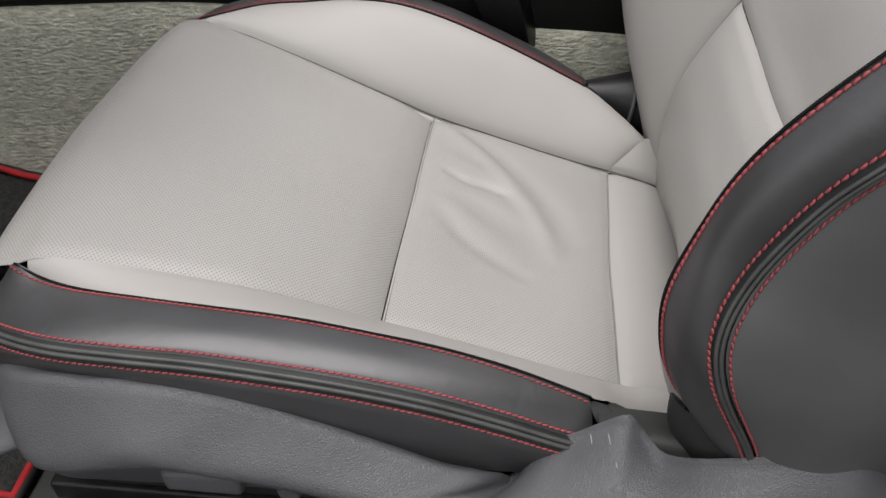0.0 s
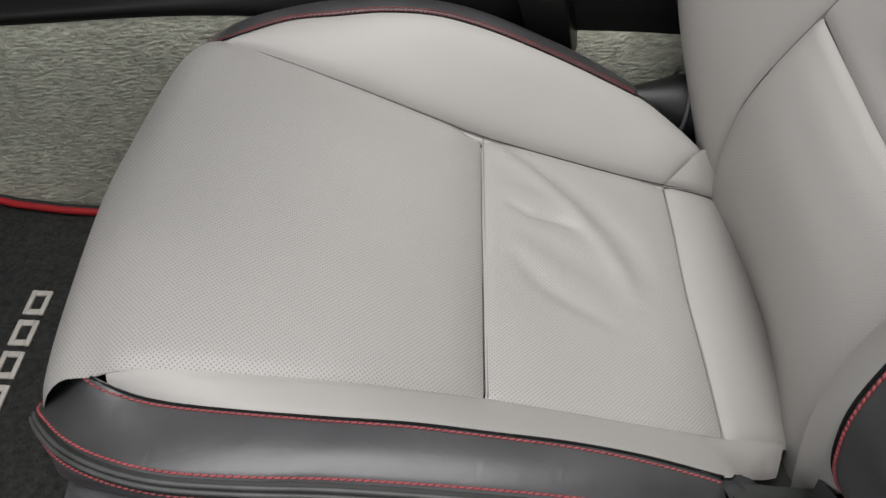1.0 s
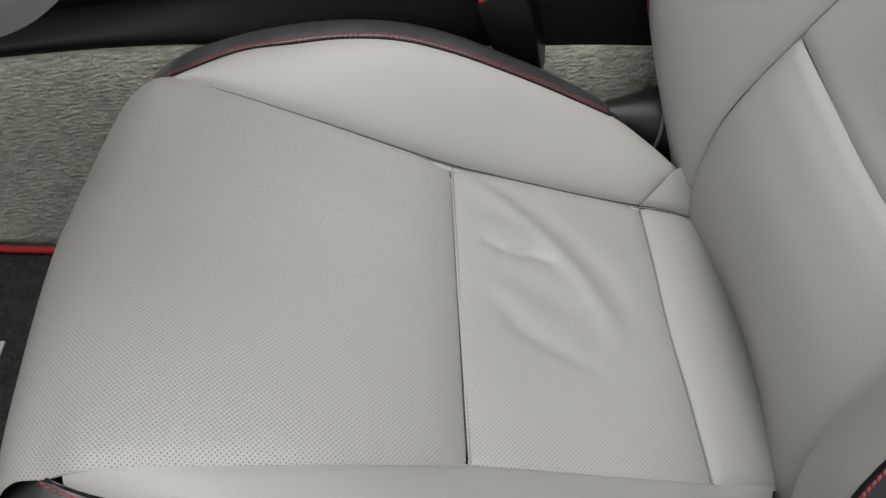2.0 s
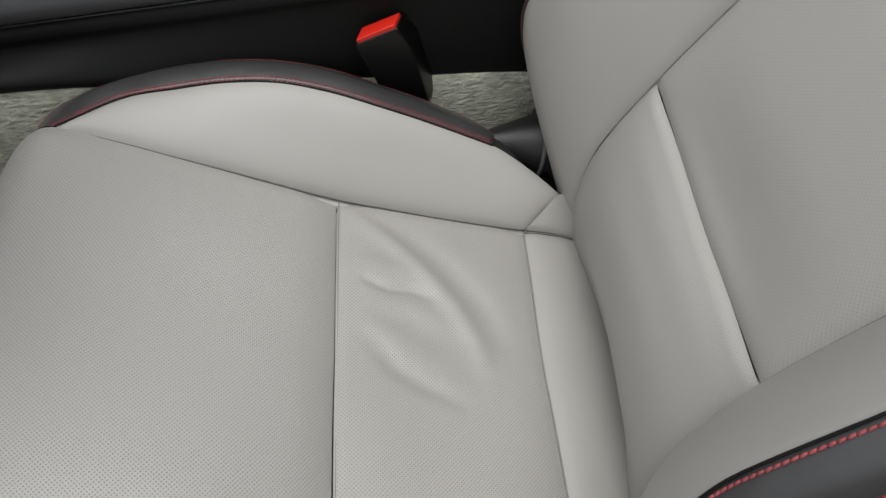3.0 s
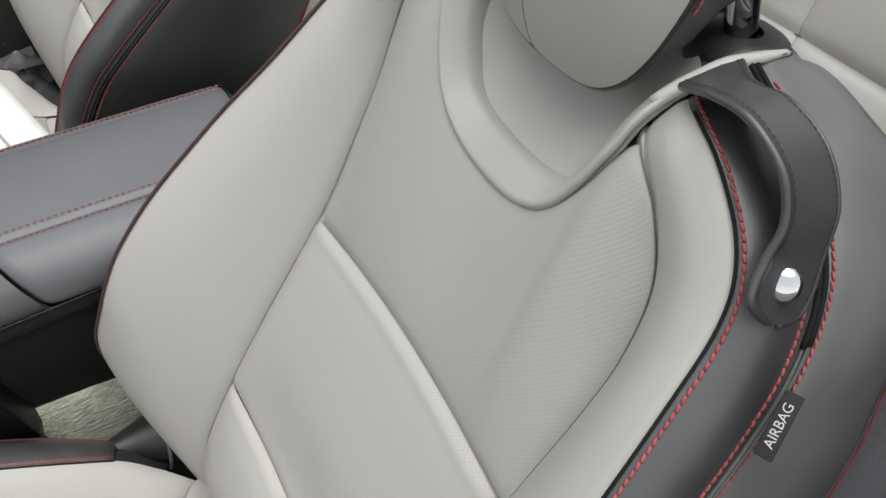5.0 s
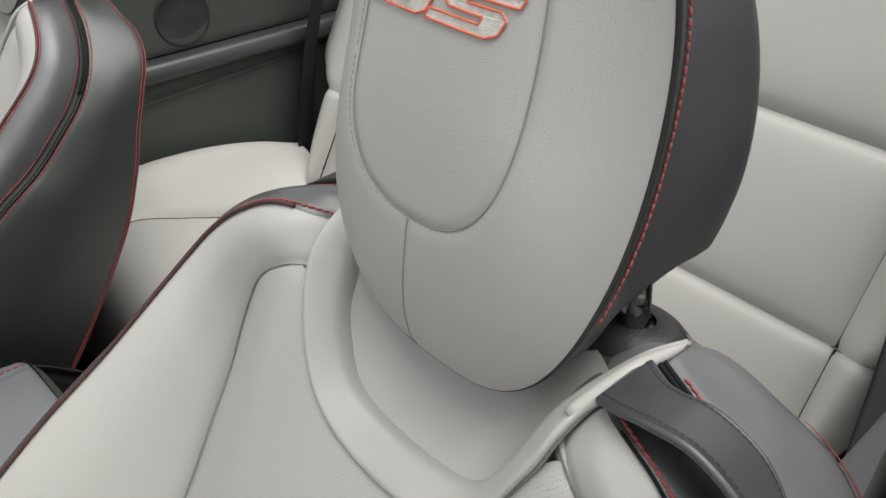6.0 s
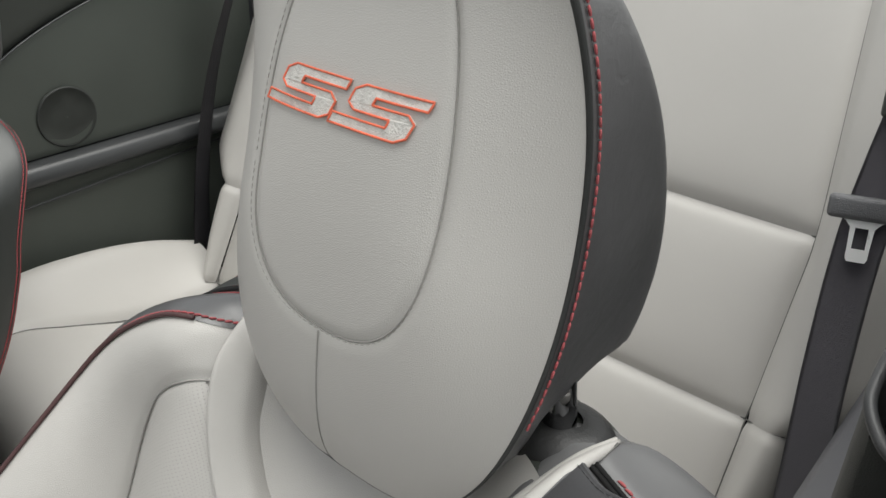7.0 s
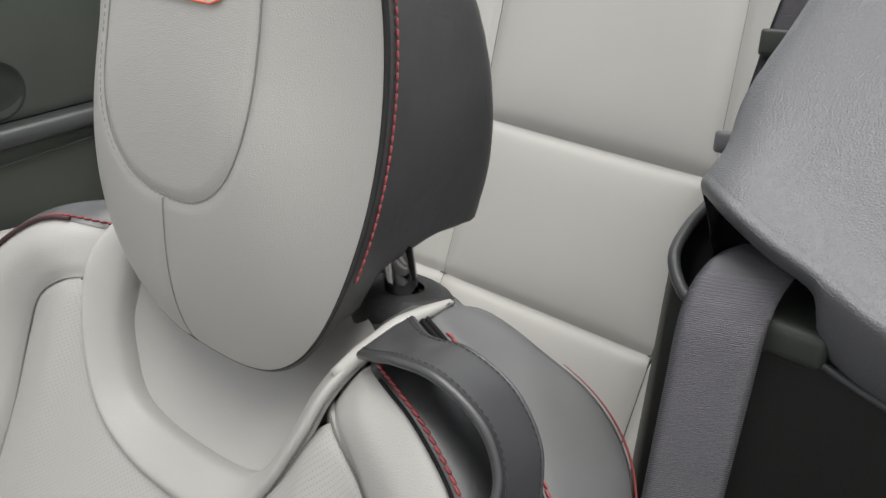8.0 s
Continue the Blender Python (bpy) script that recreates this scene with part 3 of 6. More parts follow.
        # the dark tuck at the rear end of the trim
        if open_end:
            folds = lambda x, y: 0.0035 * np.sin((x * 0.8 + y * 0.9) * 260) * np.exp(-((x - 0.178) / 0.016) ** 2)
            panel("trim_end", [fl([(0.159, 0.222, 0.198), (0.176, 0.209, 0.180), (0.190, 0.201, 0.159), (0.214, 0.186, 0.128)]), fl([(0.166, 0.238, 0.196), (0.186, 0.228, 0.180), (0.205, 0.220, 0.162), (0.228, 0.206, 0.135)]),
                               fl([(0.169, 0.248, 0.180), (0.186, 0.252, 0.170), (0.205, 0.252, 0.155), (0.228, 0.240, 0.120)])], tuck_cloth, seat, "folded black cloth tuck", nv=40, nu=30, outward=(0.2, side, 1), puff=0.002, groove=0.002, roll=0.004, seams=(1, 0, 1, 0), extra=folds)
            panel("wing_foot", [fl([(0.207, 0.240, 0.238), (0.209, 0.242, 0.205), (0.222, 0.244, 0.176), (0.240, 0.244, 0.145)]), fl([(0.216, 0.258, 0.240), (0.226, 0.262, 0.206), (0.242, 0.264, 0.176), (0.258, 0.260, 0.140)]), fl([(0.232, 0.266, 0.240), (0.248, 0.272, 0.206), (0.264, 0.272, 0.180), (0.278, 0.266, 0.145)])],
                  tuck_cloth, seat, "black cloth at the foot of the backrest", nv=24, nu=16, outward=(-0.3, side, 0.2), puff=0.002, groove=0.002, roll=0.004, seams=(1, 0, 0, 0))
            panel("recliner_cover", [fl([(0.165, 0.222, 0.192), (0.200, 0.224, 0.192), (0.250, 0.226, 0.190), (0.310, 0.226, 0.180)]), fl([(0.165, 0.250, 0.196), (0.200, 0.252, 0.195), (0.250, 0.256, 0.192), (0.310, 0.256, 0.182)]), fl([(0.165, 0.262, 0.160), (0.200, 0.266, 0.160), (0.250, 0.268, 0.158), (0.310, 0.266, 0.150)])],
                  dark_plastic, seat, "dark plastic recliner cover", nv=24, nu=20, outward=(0, side, 1), groove=0, seams=(0, 0, 0, 0))
            tube("seam_cord", fl([(0.176, 0.172, 0.150), (0.184, 0.160, 0.139), (0.190, 0.152, 0.1315)]), 0.0005, seam_shadow, seat, n=12)
            continue
        panel("trim_end", [fl([(0.160, 0.212, 0.202), (0.180, 0.210, 0.180), (0.200, 0.210, 0.150)]), fl([(0.164, 0.240, 0.190), (0.186, 0.236, 0.168), (0.205, 0.226, 0.140)]), fl([(0.168, 0.248, 0.178), (0.186, 0.246, 0.155), (0.200, 0.240, 0.120)])],
              mesh_fabric, seat, nv=16, nu=12, outward=(0, side, 1), puff=0.004, groove=0.002, roll=0.006, seams=(0, 0, 1, 0))
        panel("bolster_back", [fl([(0.161, 0.212, 0.203)] + CREST_END), fl([(0.180, 0.224, 0.150), (0.215, 0.206, 0.130), (0.245, 0.185, 0.115)])], leather, seat,
              nv=20, nu=10, outward=(0.6, side, 0), groove=0.002, seams=(1, 0, 0, 0))
    left, right = SI_FRONT + [CORNER[1]] + SI_TOP[1], mirror(SI_FRONT + [CORNER[-1]] + SI_TOP[-1])
    quarter, quarter_out = ([tuple(np.array(a) * 0.5 + np.array(b) * 0.5 + np.array((0, 0, 0.002))) for a, b in zip(curve(edge, 14), curve(MID_FRONT, 14))] for edge in (left, right))
    panel("cushion_front_insert", [left, quarter, MID_FRONT, quarter_out, right], leather_holes, seat, "perforated grey leather thigh panel", nv=120, nu=80, outward=(-0.5, 0, 1), puff=0.005, groove=0.0017, roll=0.006, seams=(1, 1, 0, 1), soft=(0, 0, 0, 0.0048))
    left, right = SI_TOP[1][-1:] + SI_REAR[1], mirror(SI_TOP[-1][-1:] + SI_REAR[-1])
    quarter, quarter_out = ([tuple(np.array(a) * 0.5 + np.array(b) * 0.5 + np.array((0, 0, 0.002))) for a, b in zip(curve(edge, 8), curve(MID_REAR, 8))] for edge in (left, right))
    panel("cushion_rear_insert", [left, quarter, MID_REAR, quarter_out, right], leather_holes, seat, "worn perforated grey leather sitting panel with creases", nv=110, nu=150, puff=0.004, groove=0.0017, roll=0.006, seams=(1, 1, 1, 1), extra=creases, soft=(0, 0, 0.0030, 0.0025))
    rear = [(0.190, 0.152, 0.134), (0.215, 0.151, 0.128), (0.245, 0.150, 0.117), (0.300, 0.148, 0.085)]
    rear_q = [(0.1885, 0.076, 0.1375), (0.215, 0.0755, 0.1305), (0.245, 0.075, 0.117), (0.300, 0.074, 0.080)]
    rear_mid = [(0.187, 0.0, 0.137), (0.214, 0.0, 0.130), (0.245, 0.0, 0.116), (0.300, 0.0, 0.080)]
    panel("cushion_rear_strip", [rear, rear_q, rear_mid, mirror(rear_q), mirror(rear)], leather, seat, nv=30, nu=60, puff=0.002, groove=0.003, roll=0.005, seams=(1, 1, 1, 0))
    # seam cords and the cushion's underside
    tube("seam_cord", [(0.0, 0.157, 0.1912), (0.0, 0.0785, 0.1945), (0.0, 0.0, 0.1942), (0.0, -0.0785, 0.199), (0.0, -0.160, 0.202)], 0.0005, seam_shadow, seat)
    tube("seam_cord", [(0.190, 0.152, 0.1312), (0.1885, 0.076, 0.1345), (0.187, 0.0, 0.1340), (0.1885, -0.076, 0.1345), (0.190, -0.152, 0.1312)], 0.0005, seam_shadow, seat)
    for side in (1, -1):
        fl = (lambda p: p) if side == 1 else mirror
        tube("seam_cord", fl([(x, y, z - 0.0016) for x, y, z in [CORNER[side]] + SI_TOP[side] + SI_REAR[side]]), 0.00045, seam_dark if side == 1 else seam_shadow, seat, n=120)
        if side == -1:
            continue
        tube("seam_cord", fl([(0.190, 0.152, 0.1315), (0.212, 0.168, 0.1455), (0.230, 0.180, 0.1555)]), 0.0006, seam_shadow, seat, n=20)
        tube("seam_cord", fl([(0.190, 0.152, 0.1315), (0.215, 0.151, 0.1268), (0.245, 0.150, 0.1165)]), 0.0006, seam_shadow, seat, n=20)
    for side in (1, -1):
        fl = (lambda p: p) if side == 1 else mirror
        tube("seam_backing", fl([(x, y, z - 0.0085) for x, y, z in SI_TOP[side] + SI_REAR[side]]), 0.0052, leather, seat, n=60, sides=6)
    for x, dz in ((0.0, 0.0), (0.189, -0.060)):
        tube("seam_backing", [(x, y, 0.1838 + dz + 0.0028 * (1 - (y / 0.152) ** 2)) for y in (0.146, 0.076, 0.0, -0.076, -0.146)], 0.005, leather, seat, n=20, sides=6)
    box("cushion_pan", (-0.26, -0.235, 0.050), (0.33, 0.235, 0.098), dark_plastic, seat, "dark plastic seat pan", bevel=0.02)
    # inboard skirt
    panel("inboard_skirt", [LOWER[1], [(x, y + 0.004, z - 0.06) for x, y, z in LOWER[1]], [(x * 0.97, y - 0.01, 0.06) for x, y, z in LOWER[1]]], dark_plastic, seat, nv=40, nu=14, outward=(0, 1, 0), groove=0, seams=(0, 0, 0, 0))


def build_backrest(seat):
    n_front = tuple(FACE)
    # three insert panels one above the other
    def half(rows, a, b):
        q = curve(bks(rows), 400)
        s = (q - FOOT) @ ALONG
        keep = q[(s >= a - 1e-6) & (s <= b + 1e-6)]
        return [tuple(p) for p in keep[np.linspace(0, len(keep) - 1, 10).astype(int)]]
    def bow(s, y):
        return (-0.011 if s < 0.3 else 0.005) * math.cos(y / 0.155 * 1.57)
    def face_w(s):
        return float(np.interp(s, [p[1] for p in B_INSERT], [p[2] for p in B_INSERT]))
    def dip(s):
        # hollows at the two cross seams and a deep tuck down at the cushion
        return -0.013 * math.exp(-((s - 0.203) / (0.030 if s < 0.203 else 0.055)) ** 2) - 0.030 * math.exp(-((s + 0.03) / 0.060) ** 2) - 0.006 / (1 + math.exp((0.20 - s) / 0.02)) - 0.004 * min(1.0, max(0.0, (s - 0.40) / 0.15))
    def mid(a, b, y=0.0):
        ws = lambda s: face_w(s) + dip(s) * math.cos(y / 0.155 * 1.57)
        a, b = (a if a < 0 else a + bow(a, y)), b + bow(b, y)
        return [bk(y, a + (b - a) * k / 9, ws(a + (b - a) * k / 9)) for k in range(10)]
    for name, a, b, seams, label in (("back_lower_insert", -0.035, 0.198, (1, 1, 0, 1), "plain grey leather lumbar panel"), ("back_middle_insert", 0.198, 0.390, (1, 1, 1, 1), "grey perforated leather middle panel")):
        l = half(B_INSERT, a, b)
        panel(name, [l, mid(a, b, 0.08), mid(a, b), mid(a, b, -0.08), mirror(l)], leather_fine, seat, label, nv=70, nu=80, outward=n_front, puff=0.008, groove=0.0014, roll=0.0042, seams=seams, ridge=0.0016)
    edge = half(B_INSERT, 0.390, 0.6)
    edge = edge + [bk(0.138, 0.610, 0.031)]
    def riser(y, top, w):
        s0 = 0.390 + bow(0.390, y)
        w0 = face_w(s0) + dip(s0) * math.cos(y / 0.155 * 1.57)
        return [bk(y, s0 + (top - s0) * k / 9, w0 + (w - w0) * k / 9) for k in range(10)]
    lines = [edge, riser(0.112, 0.630, 0.031), riser(0.088, 0.610, 0.021), riser(0.058, 0.568, 0.010), riser(0.030, 0.557, 0.004), riser(0.0, 0.552, 0.000)]
    lines = lines + [mirror(l) for l in lines[-2::-1]]
    panel("back_upper_insert", lines, leather_fine, seat, "grey perforated leather shoulder panel", nv=80, nu=120, outward=n_front, puff=0.005, groove=0.002, roll=0.006, seams=(1, 1, 1, 1))
    for s in (0.198, 0.390):
        at = lambda y, down: bk(y, s + bow(s, y), face_w(s) + dip(s) * math.cos(y / 0.155 * 1.57) - down)
        tube("seam_backing", [at(y, 0.0085) for y in (-0.152, -0.08, 0.0, 0.08, 0.152)], 0.0055, leather, seat, n=30, sides=6)
        tube("seam_cord", [at(y, 0.0015) for y in (-0.148, -0.08, 0.0, 0.08, 0.148)], 0.0006, seam_shadow, seat)
    for side in (1, -1):
        ins, cr, dbl, rear = bks(B_INSERT, side), bks(B_CREST, side), bks(B_DOUBLE, side), bks(B_REAR, side)
        a, b = curve(ins, 20), curve(cr, 20)
        swell = [tuple(p) for p in a * 0.45 + b * 0.55 + FACE * 0.012 * np.sin(np.linspace(0.2, 2.9, 20))[:, None]]
        panel("back_bolster", [ins, swell, cr], leather, seat, "smooth grey leather backrest bolster", nv=150, nu=30, outward=tuple(FACE), puff=0.003, groove=0.0018 if side == 1 else 0.0022, roll=0.005, seams=(1, 1, 0, 1))
        tube("seam_backing", [tuple(p - FACE * 0.0082) for p in curve(ins, 60)], 0.0062, leather, seat, n=80, sides=6)
        tube("seam_cord", [tuple(p - FACE * 0.0012) for p in curve(ins, 60)[16:]], 0.0006, seam_shadow if side == 1 else seam_dark, seat, n=150)
        a, b = curve(cr, 20), curve(dbl, 20)
        bulge = [tuple(p) for p in (a + b) / 2 + np.array((-0.004, 0.006 * side, 0.002))]
        band = panel("back_trim", [cr, bulge, dbl], black_leather, seat, "black leather trim band with red stitching", nv=150, nu=22, outward=(-0.3, side, 0.1), puff=0.0022, groove=0.0014, roll=0.003, seams=(1, 1, 0, 0))
        tube("crest_piping", [tuple(p) for p in curve(cr, 60)[:57]], 0.0010 if side == -1 else 0.0016, edge_black if side == -1 else brown_cord, seat, n=160)
        second = beside(dbl, rear, 0.0105, 60)
        panel("double_seam_strip", [dbl, [tuple(p) for p in second]], dark_cord, seat, nv=150, nu=9, outward=(0, side, 0), puff=0.0012, groove=0.002, roll=0.002)
        for share in (0.0036, 0.0071):
            run = beside(dbl, rear, share, 160) + np.array((0, 0.0008 * side, 0))
            tube("piping", run[:132], np.interp(np.arange(132), (0, 122, 131), (0.0014, 0.0014, 0.0006)), pale_cord if side == -1 else dark_cord, seat, raw=True)
            tube("pleat", run[128:], 0.0015, edge_black, seat, raw=True)
        mid_side = [tuple(p) for p in (curve(second, 12) + curve(rear, 12)) / 2 + np.array((0, 0.013 * side, 0)) * np.interp(np.arange(12), (0, 5, 8, 11), (1.0, 1.0, 0.35, 0.1))[:, None]]
        # same leather both sides; the inner one carries painted shade in its colour
        cover = panel("back_side_cover", [second, mid_side, rear], cover_leather if side == -1 else shaded_leather, seat, "plain black leather outer side" if side == -1 else "black leather inner side, shade painted in", nv=120, nu=20, outward=(0, side, 0), puff=0.001, groove=0.0014, roll=0.004, seams=(1, 1, 0, 0))
        sew(band, 0, 0.0050 if side == -1 else 0.0042, red_thread, seat, "red thread stitching", r=0.00100 if side == -1 else 0.0008)
        sew(band, 1, 0.0034, red_thread if side == -1 else dull_thread, seat, r=0.0009 if side == -1 else 0.0006)
        sew(cover, 0, 0.0026, red_thread, seat, b=0.985, r=0.00085)
        if side == 1:
            sew(cover, 1, 0.0040, dull_thread, seat, "dull red stitching", r=0.00075)
        tube("rear_piping", [tuple(np.array(p) + np.array((0, 0.0006 * side, 0)) + ALONG * 0.0004 + FACE * 0.0006) for p in curve(rear, 60)[:55]], np.r_[np.full(110, 0.0007), np.linspace(0.0007, 0.0002, 10)], dusty_red, seat, "thin red piping", n=120)
    # collar round the neck recess
    rim, rim_in = across(RIM, (0, 0.536, 0.000)), across(RIM_IN, (0, 0.566, -0.008))
    a, b = curve(rim, 30), curve(rim_in, 30)
    rim_up = [tuple(p) for p in a + FACE * 0.0035 * np.interp(np.abs(np.arange(30) - 14.5), (0, 11.0, 14.5), (1.0, 0.85, 0.3))[:, None]]
    fade = np.interp(np.abs(np.arange(30) - 14.5), (0, 10.5, 13.5, 14.5), (1.0, 0.85, 0.15, -0.25))[:, None]
    raised = [[tuple(p) for p in a * (1 - t) + b * t + FACE * h * fade] for t, h in ((0.10, 0.0078), (0.24, 0.0092), (0.60, 0.0086), (0.90, 0.0066))]
    panel("neck_collar", [[tuple(p) for p in a + (a - b) * 0.04 - FACE * 0.003], rim_up] + raised + [rim_in, [tuple(p) for p in b - FACE * 0.006]], leather, seat, "padded grey leather collar round the neck recess", nv=140, nu=30, outward=tuple(FACE), groove=0, seams=(0, 0, 0, 0))
    tube("collar_tip", bks([(0.1000, 0.650, 0.0270), (0.1065, 0.668, 0.0175), (0.1113, 0.683, 0.0065), (0.1150, 0.693, -0.0095), (0.1180, 0.7012, -0.0245)], -1), np.interp(np.arange(16), (0, 3, 8, 12, 15), (0.0040, 0.0050, 0.0044, 0.0032, 0.0010)), leather, seat, "frayed grey tip of the collar", n=16, sides=12)
    tube("collar_seam", [tuple(p) for p in a + (a - b) * 0.05 + FACE * 0.0012], 0.0005, seam_dark, seat, n=140)
    shelf = across([(0.101, 0.673, 0.006), (0.080, 0.6765, -0.010), (0.045, 0.678, -0.030), (0.020, 0.680, -0.034)], (0, 0.680, -0.035))
    low_rim = across([(0.101, 0.668, 0.002)] + [(y + 0.003, s - 0.003, w - 0.001) for y, s, w in RIM_IN[2:]], (0, 0.563, -0.009))
    a, b = curve(low_rim, 30), curve(shelf, 30)
    dip = [[tuple(p) for p in a * (1 - t) + b * t - FACE * 0.004 * math.sin(math.pi * t) * np.sin(np.linspace(0, math.pi, 30))[:, None]] for t in (0.33, 0.66)]
    panel("neck_panel", [low_rim] + dip + [shelf], leather, seat, "smooth grey leather neck recess", nv=60, nu=36, outward=tuple(FACE), groove=0, seams=(0, 0, 0, 0))
    for side in (1, -1):
        panel("collar_backing", [bks([(0.070, 0.585, 0.004), (0.082, 0.612, 0.010), (0.094, 0.645, 0.012), (0.100, 0.660, 0.008)], side), bks([(0.150, 0.580, 0.008), (0.146, 0.606, 0.018), (0.132, 0.636, 0.026), (0.118, 0.653, 0.020)], side)], leather, seat, nv=12, nu=8, outward=tuple(FACE), groove=0, seams=(0, 0, 0, 0))
    # closed top and rear
    over = across([(0.110, 0.694, -0.026), (0.088, 0.700, -0.038), (0.045, 0.705, -0.046), (0.020, 0.706, -0.049)], (0, 0.706, -0.050))
    behind = across([(0.112, 0.696, -0.056), (0.088, 0.700, -0.072), (0.045, 0.702, -0.082), (0.020, 0.702, -0.085)], (0, 0.702, -0.086))
    lip = [tuple(np.array(p) - 0.003 * ALONG) for p in shelf]
    panel("back_top_cover", [lip, over, behind], dark_plastic, seat, "black plastic top panel under the headrest", nv=50, nu=20, outward=(0, 0, 1), groove=0, seams=(0, 0, 0, 0))
    rear = bks(B_REAR)
    shell = panel("back_shell", [rear, [bk(0.6 * y, s - 0.014 * (s > 0.6), w - 0.022) for y, s, w in B_REAR], [bk(0.0, s - 0.02 * (s > 0.6), w - 0.028) for y, s, w in B_REAR], [bk(-0.6 * y, s - 0.014 * (s > 0.6), w - 0.022) for y, s, w in B_REAR], mirror(rear)], black_leather, seat,
          "black leather rear of the backrest", nv=50, nu=40, outward=(1, 0, 0), groove=0.002, seams=(1, 1, 0, 0))
    sew(shell, 0, 0.0050, dull_thread, seat, "dull red stitching", r=0.00075)
    for side in (1, -1):
        panel("shoulder_cap", [bks([(0.084, 0.652, 0.000), (0.090, 0.688, -0.018), (0.087, 0.698, -0.038), (0.088, 0.701, -0.062)], side), bks([(0.090, 0.657, 0.010), (0.099, 0.688, -0.012), (0.103, 0.698, -0.028), (0.106, 0.7005, -0.048)], side), bks([(0.098, 0.662, 0.012), (0.110, 0.684, -0.006), (0.116, 0.6935, -0.026), (0.120, 0.700, -0.040)], side)], cover_leather, seat,
              nv=20, nu=5, outward=(0, 0, 1), groove=0, seams=(0, 0, 0, 0))


def build_side_shield(seat):
    """Outboard plastic shield with its raised hinge cover and switches."""
    y = lambda p: (p[0], -p[1], p[2])
    topline = [(-0.316, 0.180, 0.150), (-0.299, 0.214, 0.182), (-0.268, 0.245, 0.223), (-0.228, 0.265, 0.243), (-0.150, 0.269, 0.245), (-0.103, 0.268, 0.238), (-0.059, 0.268, 0.225), (-0.015, 0.270, 0.210), (0.021, 0.271, 0.195), (0.057, 0.273, 0.180), (0.080, 0.270, 0.171), (0.098, 0.258, 0.153), (0.106, 0.252, 0.143),
               (0.119, 0.247, 0.168), (0.132, 0.246, 0.182), (0.147, 0.246, 0.189), (0.164, 0.246, 0.202), (0.178, 0.246, 0.212), (0.1855, 0.246, 0.212), (0.192, 0.246, 0.204), (0.201, 0.254, 0.196), (0.211, 0.264, 0.197), (0.230, 0.273, 0.208), (0.258, 0.277, 0.219), (0.284, 0.277, 0.226), (0.306, 0.277, 0.228), (0.326, 0.275, 0.222), (0.350, 0.265, 0.196)]
    inner = [(x, w - 0.03, z - (0.012 if x < -0.19 else 0.040 if x < 0.09 else 0.055)) for x, w, z in topline]
    wide = lambda x: min(1.0, max(0.25, (x + 0.30) / 0.08))
    crown = [(x, w + (0.012 if x < 0.09 else 0.006) * wide(x), z - (0.0015 if x < 0.09 else 0.004)) for x, w, z in topline]
    side_z = lambda x: float(np.interp(x, (-0.30, -0.15, -0.05, 0.03, 0.10, 0.17, 0.26, 0.345), (0.168, 0.207, 0.193, 0.172, 0.168, 0.180, 0.200, 0.172)))
    belly = [(x, 0.280 + 0.026 * wide(x), side_z(x)) if x > -0.24 else (x * 1.005, w + 0.027 * wide(x), 0.8 * (z - 0.014) + 0.2 * 0.205) for x, w, z in topline]
    low = [(x * 0.99 + 0.003, 0.280 + (0.014 if x > -0.24 else -0.04) * wide(x), side_z(x) - 0.026) for x, w, z in topline]
    under = [(x * 0.96 + 0.012, 0.264 - 0.05 * (x < -0.24), 0.118) for x, w, z in topline]
    beneath = [(x * 0.94 + 0.016, 0.236 - 0.05 * (x < -0.24), 0.088) for x, w, z in topline]
    shield = panel("side_shield", [[y(p) for p in inner], [y(p) for p in topline], [y(p) for p in crown], [y(p) for p in belly], [y(p) for p in low], [y(p) for p in under], [y(p) for p in beneath]], plastic, seat, "grained black plastic side shield, scuffed", nv=150, nu=40, outward=(0, -1, 0.3), groove=0, seams=(0, 0, 0, 0))
    for x0, x1, z0, z1 in ((-0.140, -0.082, 0.156, 0.178), (-0.057, -0.040, 0.156, 0.178)):
        box("seat_switch", (x0, -0.297, z0), (x1, -0.265, z1), plastic, shield, "power seat switch", bevel=0.005)
    for run in ([(0.157, -0.2685, 0.2195), (0.1575, -0.2715, 0.218), (0.158, -0.2745, 0.2165)], [(0.168, -0.2695, 0.2235), (0.169, -0.2725, 0.2205), (0.170, -0.2755, 0.2175)], [(0.174, -0.2815, 0.2085), (0.1745, -0.283, 0.2073), (0.175, -0.2845, 0.2062)]):
        tube("scuff_mark", run, np.array((0.0002, 0.0005, 0.0006, 0.0005, 0.0002)), scuff, shield, "pale scuff mark", n=5, sides=5)
    box("seat_rail", (-0.30, -0.235, 0.012), (0.33, -0.195, 0.050), rail_steel, seat, "steel seat rail", bevel=0.004)
    box("seat_rail", (-0.30, 0.195, 0.012), (0.33, 0.235, 0.050), rail_steel, seat, bevel=0.004)
    for yy in (-0.215, 0.215):
        box("rail_foot", (-0.325, yy - 0.028, 0.0), (-0.285, yy + 0.028, 0.030), dark_plastic, seat, bevel=0.004)
        box("rail_foot", (0.29, yy - 0.028, 0.0), (0.335, yy + 0.028, 0.030), dark_plastic, seat, bevel=0.004)


